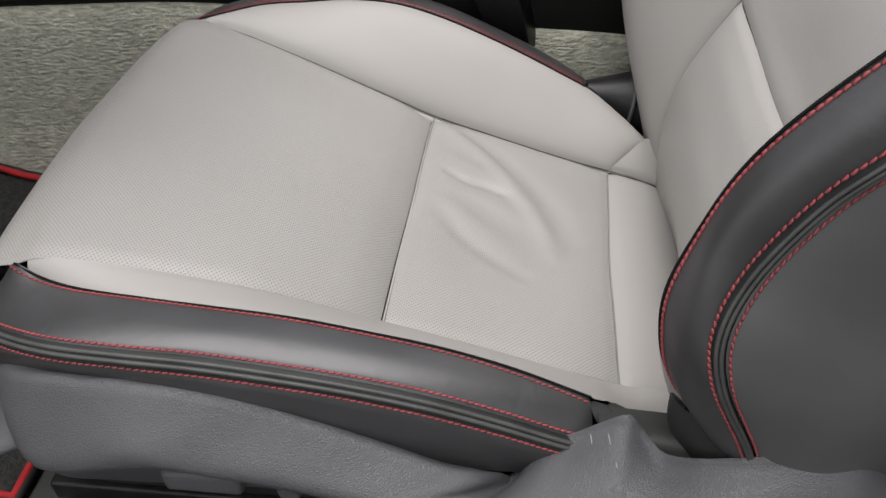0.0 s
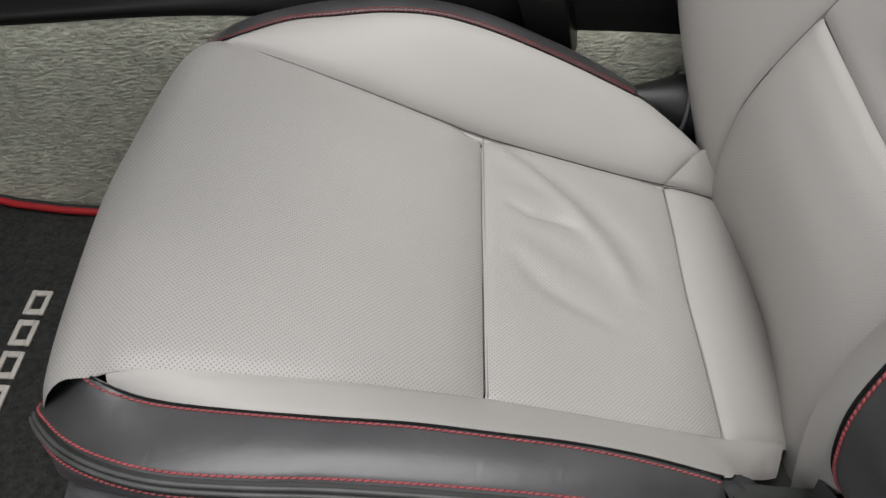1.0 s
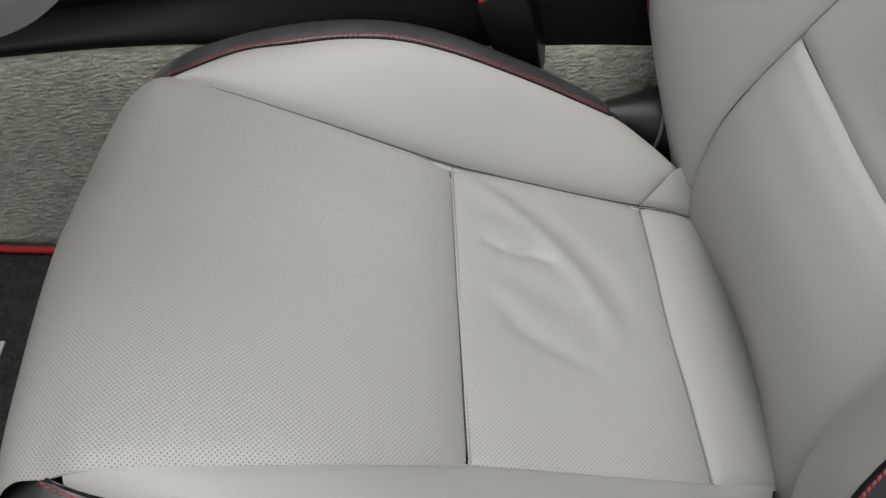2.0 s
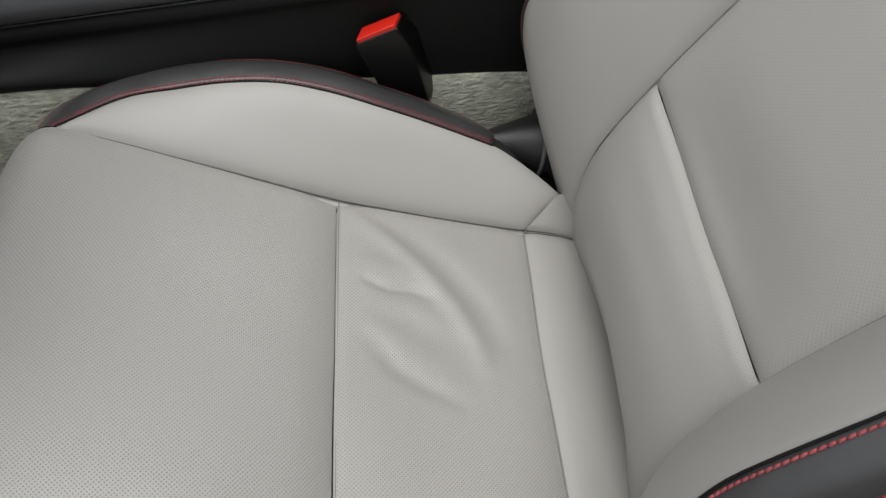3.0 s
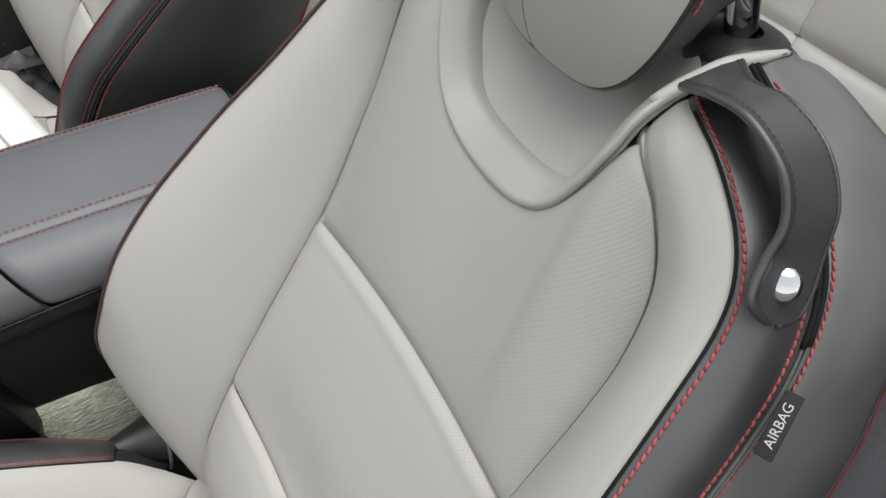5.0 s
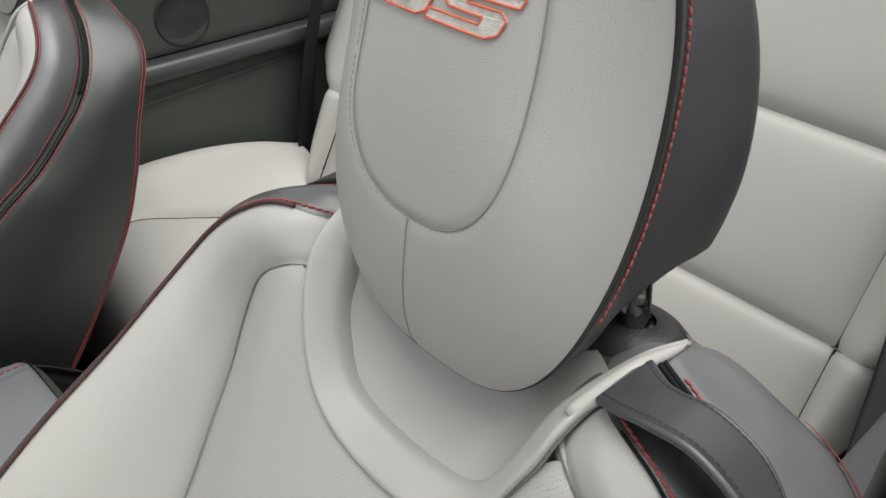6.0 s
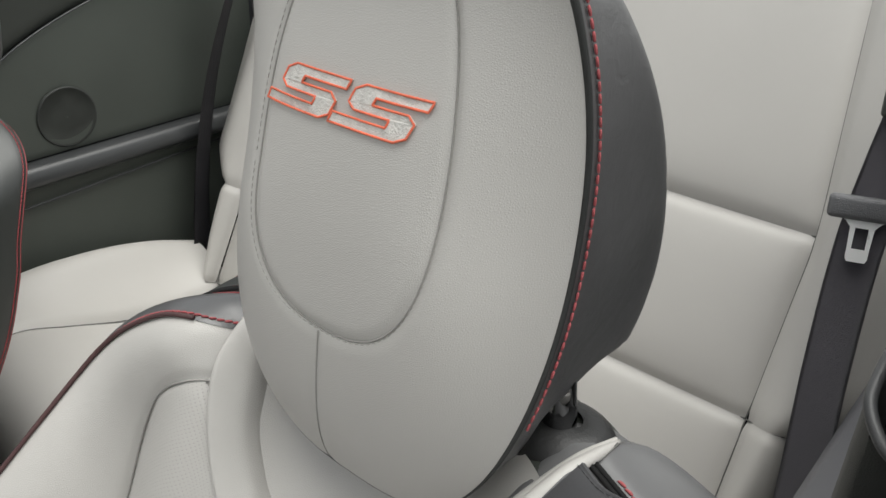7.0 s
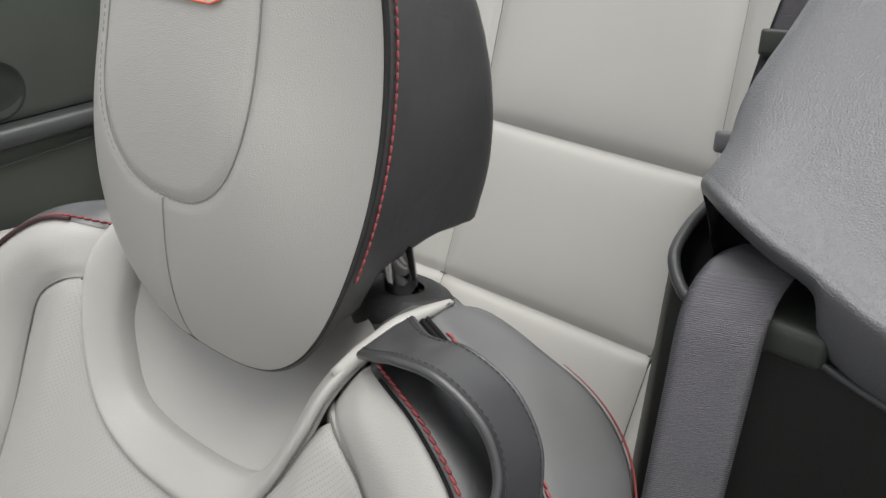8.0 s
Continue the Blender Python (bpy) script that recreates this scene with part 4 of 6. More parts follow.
def build_headrest(seat):
    """Front shell with an oval centre panel, black rear cover, posts and an embroidered emblem."""
    C = np.array((-0.002, 0.87))
    def outline(w):
        # half width by height: broad chin, nearly straight sides, rounded crown
        c, s = math.cos(w), math.sin(w)
        a = 0.0985
        b, p = (0.169, 2.9) if s < 0 else (0.165, 2.6)
        r = (abs(c / a) ** p + abs(s / b) ** p) ** (-1 / p)
        return np.array((r * c, r * s)) + C
    def oval(w):
        c, s = math.cos(w), math.sin(w)
        b, p = (0.068, 2.5) if s < 0 else (0.115, 2.4)
        r = (abs(c / 0.0545) ** p + abs(s / b) ** p) ** (-1 / p)
        return np.array((r * c - 0.002, r * s)) + C
    def x_mid(z):
        soft = lambda d, r: (d + math.sqrt(d * d + r * r)) / 2
        return 0.4897 + 0.30 * soft(0.775 - z, 0.02) ** 1.5 + 0.9 * soft(z - 0.79, 0.03) ** 2 + 0.05 * soft(z - 0.80, 0.05)
    def x_edge(z):
        return float(np.mean([np.interp(z + dz, (0.70, 0.74, 0.77, 0.80, 0.83, 0.87, 0.90, 0.94, 0.98, 1.04), (0.512, 0.518, 0.525, 0.534, 0.541, 0.545, 0.544, 0.537, 0.526, 0.506)) for dz in (-0.03, -0.018, -0.006, 0.006, 0.018, 0.03)]))
    N = 320
    angles = [2 * math.pi * k / N for k in range(N)]
    def front(r, w):
        p = C + (outline(w) - C) * r
        k = r ** (3.2 + 1.7 * (math.sqrt(math.sin(w) ** 2 + 0.2) - math.sin(w)))
        x = x_mid(p[1]) * (1 - k) + x_edge(p[1]) * k
        return np.array((x, p[0], p[1]))
    def chin_y(z):
        u = 0.803 - z
        return -0.0011 + 0.04 * u + 1.2 * u * u
    def ring_mesh(name, r_in, r_out, rings, label, grooves):
        verts, faces = [], []
        for i in range(rings + 1):
            u = i / rings
            for w in angles:
                full = np.linalg.norm(outline(w) - C)
                ro = np.linalg.norm(oval(w) - C) / full
                a, b = (0.0 if r_in == 0 else ro), (ro if r_out == 0 else 1.0)
                r = a + (b - a) * u
                p = front(max(r, 1e-4), w)
                d = 0.0
                if grooves[0]:
                    d += 0.0016 * math.exp(-((r - a) * full / 0.003) ** 2)
                if grooves[1]:
                    d += 0.0016 * math.exp(-((b - r) * full / 0.003) ** 2)
                if grooves[0]:
                    off = abs(p[1] - chin_y(p[2]))
                    if p[2] < 0.82:
                        d += 0.0008 * math.exp(-(off / 0.0028) ** 2)
                p[0] += d
                verts.append(p)
        return link_mesh(name, verts, grid_faces(rings + 1, N, True), leather, seat_head, label)
    seat_head = link_mesh("headrest", *headrest_cover(outline, x_edge, angles), headrest_leather, seat, "black leather headrest cover")
    ring_mesh("headrest_surround", 1, 1, 34, "smooth grey leather headrest face", (1, 0))
    ring_mesh("headrest_oval", 0, 0, 30, "grey leather oval centre panel", (0, 1))
    edge = np.array([front(1.0, w) for w in angles + angles[:1]])
    tube("edge_piping", edge + np.array((0.001, 0, 0)), np.interp(edge[:, 2], (0.725, 0.775), (0.0010, 0.0017)), dark_cord, seat_head, raw=True)
    # red stitches run on the black side of that edge
    scaled = [np.array((x_edge(outline(w)[1]) + 0.0064, *(C + (outline(w) - C) * 1.005))) for w in angles + angles[:1]]
    right = [p for p in scaled if p[2] > 0.765 and p[1] < 0]
    left = [p for p in scaled if p[2] > 0.765 and p[1] >= 0]
    for run in (sorted(right, key=lambda p: math.atan2(p[2] - 0.87, p[1]) % (2 * math.pi)), sorted(left, key=lambda p: math.atan2(p[2] - 0.87, p[1]))):
        stitching("red_stitching", np.array(run) + np.array((0, 0.0012 * (1 if run[0][1] > 0 else -1), 0)), red_thread, seat_head, raw=True, length=0.0042, gap=0.0006, r=0.00072)
    ov = []
    for w in angles + angles[:1]:
        ro = np.linalg.norm(oval(w) - C) / np.linalg.norm(outline(w) - C)
        p = front(ro, w)
        p[0] += 0.0013
        ov.append(p)
    tube("oval_seam", np.array(ov), 0.00045, seam_shadow, seat_head, raw=True)
    dn = []
    for z in np.linspace(0.800, 0.702, 40):
        y = chin_y(z)
        w = math.atan2(z - C[1], y - C[0])
        p = front(math.hypot(y - C[0], z - C[1]) / np.linalg.norm(outline(w) - C), w)
        dn.append(p + np.array((0.0006, 0, 0)))
    tube("chin_seam", np.array(dn), 0.0004, seam_shadow, seat_head, raw=True)
    stitching("grey_stitching", np.array([p + np.array((-0.0016, -0.0014 if p[1] < 0 else 0.0014, 0)) for p in ov]), grey_thread, seat_head, raw=True, length=0.0026, gap=0.0012, r=0.00026)
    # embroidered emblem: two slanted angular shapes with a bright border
    def slab(cells, name, mat, lift, grow):
        verts, faces = [], []
        for poly in cells:
            base = len(verts)
            for y, z in poly:
                yy, zz = y, z
                r = math.hypot(yy - C[0], zz - C[1]) / max(np.linalg.norm(outline(math.atan2(zz - C[1], yy - C[0])) - C), 1e-6)
                x = front(r, math.atan2(zz - C[1], yy - C[0]))[0]
                verts.append((x - lift, yy, zz))
            k = len(poly)
            for y, z in poly:
                verts.append((verts[base][0] + 0.004, y, z))
            faces.append(tuple(range(base, base + k)))
            for i in range(k):
                j = (i + 1) % k
                faces.append((base + i, base + j, base + k + j, base + k + i))
        return link_mesh(name, verts, faces, mat, seat_head, smooth=False)
    def em(u, v, k):
        # u across 0..1, v up 0..1 in each of the two shapes; slanted
        wide, tall = 0.0395, 0.0187
        y = 0.0396 - k * 0.0430 - u * wide - (v - 0.5) * 0.0083
        return (y, 0.8973 + v * tall)
    shape = [(1.02, 1.0), (0.16, 1.0), (0.04, 0.86), (0.04, 0.56), (0.16, 0.42), (0.66, 0.42), (0.66, 0.24), (-0.10, 0.24), (-0.10, 0.0), (0.84, 0.0), (0.96, 0.14), (0.96, 0.46), (0.84, 0.62), (0.36, 0.62), (0.36, 0.78), (1.02, 0.78)]
    bars = [(0, 1, 2, 13, 14, 15), (2, 3, 12, 13), (3, 4, 5, 11, 12), (5, 6, 9, 10, 11), (6, 7, 8, 9)]
    for k in (0, 1):
        pts = [em(u, v, k) for u, v in shape]
        slab([[pts[i] for i in b] for b in bars], "emblem_fill", silver_emblem, 0.0012, 0)
        border = []
        for i in range(len(pts)):
            a, b = np.array(pts[i]), np.array(pts[(i + 1) % len(pts)])
            for t in np.linspace(0, 1, 6, endpoint=False):
                y, z = a + (b - a) * t
                r = math.hypot(y - C[0], z - C[1]) / np.linalg.norm(outline(math.atan2(z - C[1], y - C[0])) - C)
                border.append((front(r, math.atan2(z - C[1], y - C[0]))[0] - 0.0012, y, z))
        tube("emblem_border", np.array(border + border[:2]), 0.00055, orange_thread, seat_head, "orange embroidered border", raw=True)
    for side in (1, -1):
        foot, head = np.array((0.583, 0.085 * side, 0.728)), np.array((0.560, 0.085 * side, 0.83))
        post = tube("post", [foot + (foot - head) * 0.2, head], 0.0092, dark_chrome, seat_head, "polished steel headrest post", n=24, sides=16)
        v, f = [], []
        for z, r in ((-0.008, 0.032), (0.002, 0.032), (0.008, 0.028), (0.012, 0.020), (0.0125, 0.0105)):
            for k in range(28):
                w = 2 * math.pi * k / 28
                v.append((0.581 + r * 0.8 * math.cos(w) + 0.1 * z, 0.086 * side + r * math.sin(w), 0.733 + z))
        link_mesh("post_guide", v, grid_faces(5, 28, True), cap_plastic, seat, "black plastic post guide")


def headrest_cover(outline, x_edge, angles):
    """Rings from the front edge round to the closed back."""
    C = np.array((-0.002, 0.87))
    def depth(z):
        full = max(0.050, 0.1345 - 3.0 * max(0.0, z - 0.80) ** 2)
        return full + 0.513 - x_edge(z)
    key = ((0.0, 1.0, 0.60), (0.06, 1.006, 0.60), (0.18, 1.008, 0.748), (0.32, 1.004, 0.771), (0.55, 0.996, 0.774), (0.78, 0.988, 0.771), (0.92, 0.972, 0.768), (0.985, 0.935, 0.771), (1.012, 0.85, 0.784), (1.02, 0.5, 0.83), (1.02, 0.02, 0.86))
    columns = []
    for w in angles:
        col = []
        for f, scale, low in key:
            p = C + (outline(w) - C) * scale
            z = max(p[1], low)
            col.append((x_edge(p[1]) + depth(z) * f, p[0], z))
        columns.append(curve(col, 46))
    verts = [columns[j][i] for i in range(46) for j in range(len(angles))]
    return verts, grid_faces(46, len(angles), True)


def build_strap(seat):
    """Leather belt guide strap that arches over the shoulder to a press stud."""
    inner = bks([(0.112, 0.666, 0.030), (0.128, 0.669, 0.046), (0.148, 0.673, 0.063), (0.174, 0.673, 0.069), (0.196, 0.662, 0.062), (0.205, 0.646, 0.053), (0.207, 0.631, 0.050), (0.211, 0.620, 0.047), (0.215, 0.613, 0.042), (0.218, 0.608, 0.032), (0.219, 0.606, 0.025)], -1)
    outer = bks([(0.113, 0.688, 0.002), (0.128, 0.6835, 0.008), (0.140, 0.684, 0.012), (0.158, 0.6865, 0.015), (0.184, 0.6785, 0.012), (0.202, 0.660, 0.006), (0.209, 0.638, 0.002), (0.214, 0.623, -0.001), (0.217, 0.613, 0.000), (0.219, 0.607, 0.006), (0.220, 0.605, 0.018)], -1)
    draw = (0.0, 0.10, 0.22, 0.28, 0.28, 0.25, 0.20, 0.10, 0.0, 0.0, 0.0)
    inner = [tuple(np.array(a) * (1 - k) + np.array(b) * k) for a, b, k in zip(inner, outer, draw)]
    g = sheet([inner, outer], 90, 14)
    n = grid_normals(g, (-0.5, -0.6, 0.6))
    top, low = g + n * 0.0022, g - n * 0.0022
    nv, nu = 90, 14
    verts = np.concatenate([top.reshape(-1, 3), low.reshape(-1, 3)])
    k = nv * nu
    faces = grid_faces(nv, nu) + [tuple(i + k for i in q[::-1]) for q in grid_faces(nv, nu)]
    rim = [i for i in range(nu)] + [r * nu + nu - 1 for r in range(1, nv)] + [(nv - 1) * nu + i for i in range(nu - 2, -1, -1)] + [r * nu for r in range(nv - 2, 0, -1)]
    for a, b in zip(rim, rim[1:] + rim[:1]):
        faces.append((a, b, b + k, a + k))
    strap = link_mesh("belt_guide_strap", verts, faces, strap_leather, seat, "black leather belt guide strap with a press stud")
    for col in (0, nu - 1):
        tube("strap_edge", g[:, col], 0.0023, strap_leather, strap, raw=True)
    for c0, c1, t in ((0, nu - 1, 0.075), (nu - 1, 0, 0.075)):
        stitching("dark_stitching", g[:, c0] * (1 - t) + g[:, c1] * t + n[:, c0] * 0.0026, strap_thread, strap, raw=True, length=0.0026, gap=0.0010, r=0.00026)
    centre, up = g[-17, 6] + 0.0, FACE * 0.75 + np.array((0, -0.62, 0.25))
    up = up / np.linalg.norm(up)
    a = np.cross(up, (0, 0, 1.0))
    a /= np.linalg.norm(a)
    b = np.cross(up, a)
    v = []
    prof = ((0.0082, 0.0), (0.0084, 0.0012), (0.0078, 0.0026), (0.0060, 0.0038), (0.0034, 0.0045), (0.0001, 0.0047))
    for r, h in prof:
        for k in range(24):
            w = 2 * math.pi * k / 24
            v.append(centre + up * (0.0026 + h) + r * (math.cos(w) * a + math.sin(w) * b))
    link_mesh("press_stud", v, grid_faces(len(prof), 24, True), chrome, strap, "domed chrome press stud")


def build_airbag_tag(seat):
    tl, tr, bl = np.array(bk(-0.2360, 0.580, 0.002)), np.array(bk(-0.2435, 0.582, -0.002)), np.array(bk(-0.2480, 0.549, 0.014))
    down = bl - tl
    long = np.linalg.norm(down)
    down /= long
    wide = tr - tl
    wide -= down * np.dot(wide, down)
    wide /= np.linalg.norm(wide)
    up = np.cross(down, wide)
    if np.dot(up, FACE + np.array((0, -1.0, 0))) < 0:
        up = -up
    run = -down
    m = Matrix(((*run, 0), (*np.cross(up, run), 0), (*up, 0), (0, 0, 0, 1))).transposed()
    m.translation = Vector(tl + down * long / 2 + wide * 0.005 + up * 0.0025)
    bm = rounded_box((long * 0.95, 0.0090, 0.0016), 0.0006, 2)
    bm.transform(m)
    tag = part("airbag_tag", bm, tag_black, seat, "black fabric tag with white lettering")
    text = bpy.data.curves.new("lettering", "FONT")
    text.body, text.size, text.align_x, text.align_y, text.extrude = "AIRBAG", 0.0066, "CENTER", "CENTER", 0.0003
    text.materials.append(tag_white)
    ob = new("lettering", text)
    attach(ob, tag)
    ob.matrix_basis = m @ pose(0, 0, 0.0011)
    return tag


def build_front_seat():
    seat = thing("bucket_seat", "grey and black leather sports seat with red stitching", "car seat", (0.05, 0, 0), "front seats")
    build_cushion(seat)
    build_side_shield(seat)
    fixed = set(seat.children)
    build_backrest(seat)
    build_headrest(seat)
    build_strap(seat)
    build_airbag_tag(seat)
    return seat, {child.data.name for child in seat.children if child not in fixed}


driver_seat, reclining = build_front_seat()
# the passenger's seat: a mirror image, its back leaned a little further
passenger_seat = copy_thing(driver_seat, Matrix.Translation((0.056, 0.859, -0.003)) @ Matrix.Diagonal((1, -1, 1, 1)))
hinge = Matrix.Translation(Vector(FOOT)) @ Matrix.Rotation(radians(4.3), 4, "Y") @ Matrix.Translation(-Vector(FOOT))
for child in passenger_seat.children:
    if child.data.name in reclining:
        child.matrix_parent_inverse = child.matrix_parent_inverse @ hinge
for child in list(passenger_seat.children_recursive):
    if child.name.startswith(("airbag_tag", "lettering")):
        bpy.data.objects.remove(child)

# ---- the cabin: floor, tunnel, console ----
MID = 0.41  # the car's centre line


def tunnel_y(x):
    return 0.281 + 0.105 * (x if x < 0.2 else 0.2)


ground = link_mesh("ground", [(-60, -60, -0.32), (60, -60, -0.32), (60, 60, -0.32), (-60, 60, -0.32)], [(0, 1, 2, 3)], asphalt, smooth=False)
tagged(ground, "dark worn asphalt under the car", "ground", kind="structure")

def tunnel_z(x):
    return 0.2385 - 0.115 * max(x, -0.30)


FLOOR = [(-1.15, 0.42), (-0.95, 0.22), (-0.75, 0.085), (-0.55, 0.035), (-0.40, 0.022), (-0.22, 0.0), (0.45, 0.0), (0.80, 0.0), (0.82, 0.20), (1.25, 0.22)]
floor = panel("floor", [[(x, y, z) for x, z in FLOOR] for y in (-0.40, 0.1, 0.41, 0.7, 1.22)], floor_carpet, None, nv=90, nu=20, outward=(0, 0, 1), groove=0, seams=(0, 0, 0, 0))
tagged(floor, "black carpeted cabin floor", "floor", kind="structure")

mat_thing = thing("floor_mat", "black pile floor mat bound with red piping", "floor mat", (-0.6, 0.03, 0.035))


def floor_z(x):
    xs, zs = zip(*FLOOR)
    return float(np.interp(x, xs, zs))


def mat_z(x):
    return floor_z(x) + 0.013 + 0.012 * min(1.0, max(0.0, (-0.50 - x) / 0.12))


def build_mat():
    ys, ye, xs, xe = -0.245, 0.209, -0.95, -0.338
    lines = [[(x, y, mat_z(x)) for x in np.linspace(xs, xe, 12)] for y in np.linspace(ys, ye, 6)]
    panel("mat_body", lines, floor_carpet, mat_thing, nv=40, nu=30, outward=(0, 0, 1), groove=0.004, roll=0.008, seams=(1, 1, 1, 1))
    loop = [(x, ye, mat_z(x)) for x in np.linspace(xs, xe, 24)] + [(xe, y, mat_z(xe)) for y in np.linspace(ye, ys, 16)][1:] + [(x, ys, mat_z(x)) for x in np.linspace(xe, xs, 24)][1:]
    tube("binding", np.array(loop), 0.0065, dark_cord, mat_thing, "black bound edge", raw=True)
    tube("red_piping", np.array(loop) + np.array((0, 0, 0.004)) + np.array([(0, -0.006 if p[1] > 0.2 else (0.006 if p[1] < -0.2 else 0), 0) for p in loop]), 0.0042, red_edge, mat_thing, "red piping", raw=True)
    # pale woven name plate, kept as plain marks
    def mark(y0, y1, x0, x1):
        z = mat_z((x0 + x1) / 2)
        box("woven_mark", (x0, y0, z), (x1, y1, z + 0.003), white_inlay, mat_thing, bevel=0.001)
    for i in range(6):
        y = 0.079 - i * 0.041
        mark(y - 0.033, y, -0.4715, -0.466)
        mark(y - 0.033, y, -0.488, -0.4825)
        mark(y - 0.007, y, -0.4835, -0.4705)
        mark(y - 0.033, y - 0.026, -0.4835, -0.4705)


build_mat()

# centre tunnel with its carpeted sides
tunnel = thing("tunnel", "centre tunnel with grey carpeted sides", "tunnel", (0, MID, 0), kind="structure")
for side in (1, -1):
    f = (lambda y: y) if side == 1 else (lambda y: 2 * MID - y)
    xs = np.linspace(-1.1, 0.95, 16)
    low = [(x, f(tunnel_y(x) - 0.012), floor_z(x) - 0.01) for x in xs]
    bot = [(x, f(tunnel_y(x) - 0.006), floor_z(x) + 0.09) for x in xs]
    top = [(x, f(tunnel_y(x) + 0.004), tunnel_z(x)) for x in xs]
    inn = [(x, f(tunnel_y(x) + 0.05), tunnel_z(x) + 0.008) for x in xs]
    panel("carpet_side", [low, bot, top, inn], carpet, tunnel, "grey-beige tufted carpet", nv=60, nu=24, outward=(0, -side, 0), groove=0, seams=(0, 0, 0, 0))

console = thing("centre_console", "black soft-touch centre console with cup holders", "console", (0.0, MID, 0.24))


def seam_z(x):
    return 0.3595 + 0.092 * x - 1.1 * max(0.0, x - 0.42)


def build_console():
    xs = np.linspace(-1.0, 0.56, 20)
    for side in (1, -1):
        f = (lambda y: y) if side == 1 else (lambda y: 2 * MID - y)
        low = [(x, f(tunnel_y(x) + 0.010), tunnel_z(x) - 0.005) for x in xs]
        m1 = [(x, f(tunnel_y(x) + 0.003), tunnel_z(x) + 0.015) for x in xs]
        m2 = [(x, f(0.285), seam_z(x) - 0.030) for x in xs]
        m3 = [(x, f(0.279), seam_z(x) - 0.016) for x in xs]
        top = [(x, f(0.280), seam_z(x) - 0.001) for x in xs]
        panel("console_side", [low, m1, m2, m3, top], console_dark, console, "dark moulded lower console side", nv=60, nu=34, outward=(0, -side, 0), groove=0.004, roll=0.004, seams=(0, 1, 0, 0))
        tube("console_seam", [(x, f(0.2815), seam_z(x) - 0.0005) for x in xs], 0.0016, gloss_black, console, n=60)
        rail = lambda y, h, end: [(x, f(y), seam_z(x) + h) for x in np.linspace(-1.0, end, 16)]
        a, b, c, d, e, g = rail(0.280, 0.001, 0.161), rail(0.2775, 0.018, 0.155), rail(0.290, 0.036, 0.142), rail(0.318, 0.050, 0.128), rail(0.350, 0.056, 0.124), rail(0.354, 0.050, 0.124)
        panel("console_rail", [a, b, c, d, e, g], console_skin, console, "black soft-touch console rail", nv=60, nu=40, outward=(0, -side, 0.8), groove=0.002, roll=0.003, seams=(1, 0, 0, 0))
    # cup holder tray with two wells
    v, f = [], []
    wells = ((-0.060, 0.405, 0.046), (0.052, 0.405, 0.046))
    for k, (cx, cy, r) in enumerate(wells):
        z = seam_z(cx) + 0.044
        rings = ((r + 0.012, 0.0), (r + 0.006, 0.004), (r, 0.0), (r - 0.002, -0.008), (r - 0.004, -0.075), (0.001, -0.078))
        v, f = [], []
        for rr, h in rings:
            for q in range(40):
                w = 2 * math.pi * q / 40
                v.append((cx + rr * math.cos(w), cy + rr * math.sin(w), z + h + 0.092 * (rr * math.cos(w))))
        link_mesh("cup_holder", v, grid_faces(len(rings), 40, True), buckle_plastic, console, "round black cup holder")
    tray_v, tray_f = [], []
    nx, ny = 60, 24
    for i in range(nx):
        for j in range(ny):
            x, y = -0.125 + 0.248 * i / (nx - 1), 0.350 + 0.112 * j / (ny - 1)
            tray_v.append((x, y, seam_z(x) + 0.044))
    for q in grid_faces(nx, ny):
        c = np.mean([tray_v[i] for i in q], axis=0)
        if all(math.hypot(c[0] - cx, c[1] - cy) > r + 0.003 for cx, cy, r in wells):
            tray_f.append(q)
    link_mesh("cup_holder_tray", tray_v, tray_f, plastic, console, "grained black cup holder surround")
    xs2 = np.linspace(-1.0, 0.124, 12)
    panel("console_inner_rail", [[(x, 0.452, seam_z(x) + 0.040) for x in xs2], [(x, 0.458, seam_z(x) + 0.066) for x in xs2], [(x, 0.478, seam_z(x) + 0.074) for x in xs2]], gloss_black, console, nv=30, nu=12, outward=(0, -1, 0.5), groove=0, seams=(0, 0, 0, 0))
    panel("console_outer_rail", [[(x, 0.478, seam_z(x) + 0.074) for x in xs2], [(x, 0.510, seam_z(x) + 0.064) for x in xs2], [(x, 0.535, seam_z(x) + 0.03) for x in xs2]], console_skin, console, nv=30, nu=12, outward=(0, 0.5, 1), groove=0, seams=(0, 0, 0, 0))
    # silver gear surround
    dish = ((0.326, 0.046, -0.128), (0.334, 0.056, -0.108), (0.346, 0.0575, -0.097), (0.372, 0.046, -0.090), (0.405, 0.043, -0.088), (0.438, 0.050, -0.091), (0.452, 0.060, -0.100))
    panel("gear_surround", [[(x, y, seam_z(x) + h + 0.004 * max(0, (x - end + 0.05) / 0.05)) for x in np.linspace(-0.50, end, 12)] + [(end + 0.006, y, seam_z(end) + h - 0.006)] for y, h, end in dish],
          satin, console, "satin silver gear surround", nv=50, nu=40, outward=(0, 0, 1), groove=0, seams=(0, 0, 0, 0))


build_console()


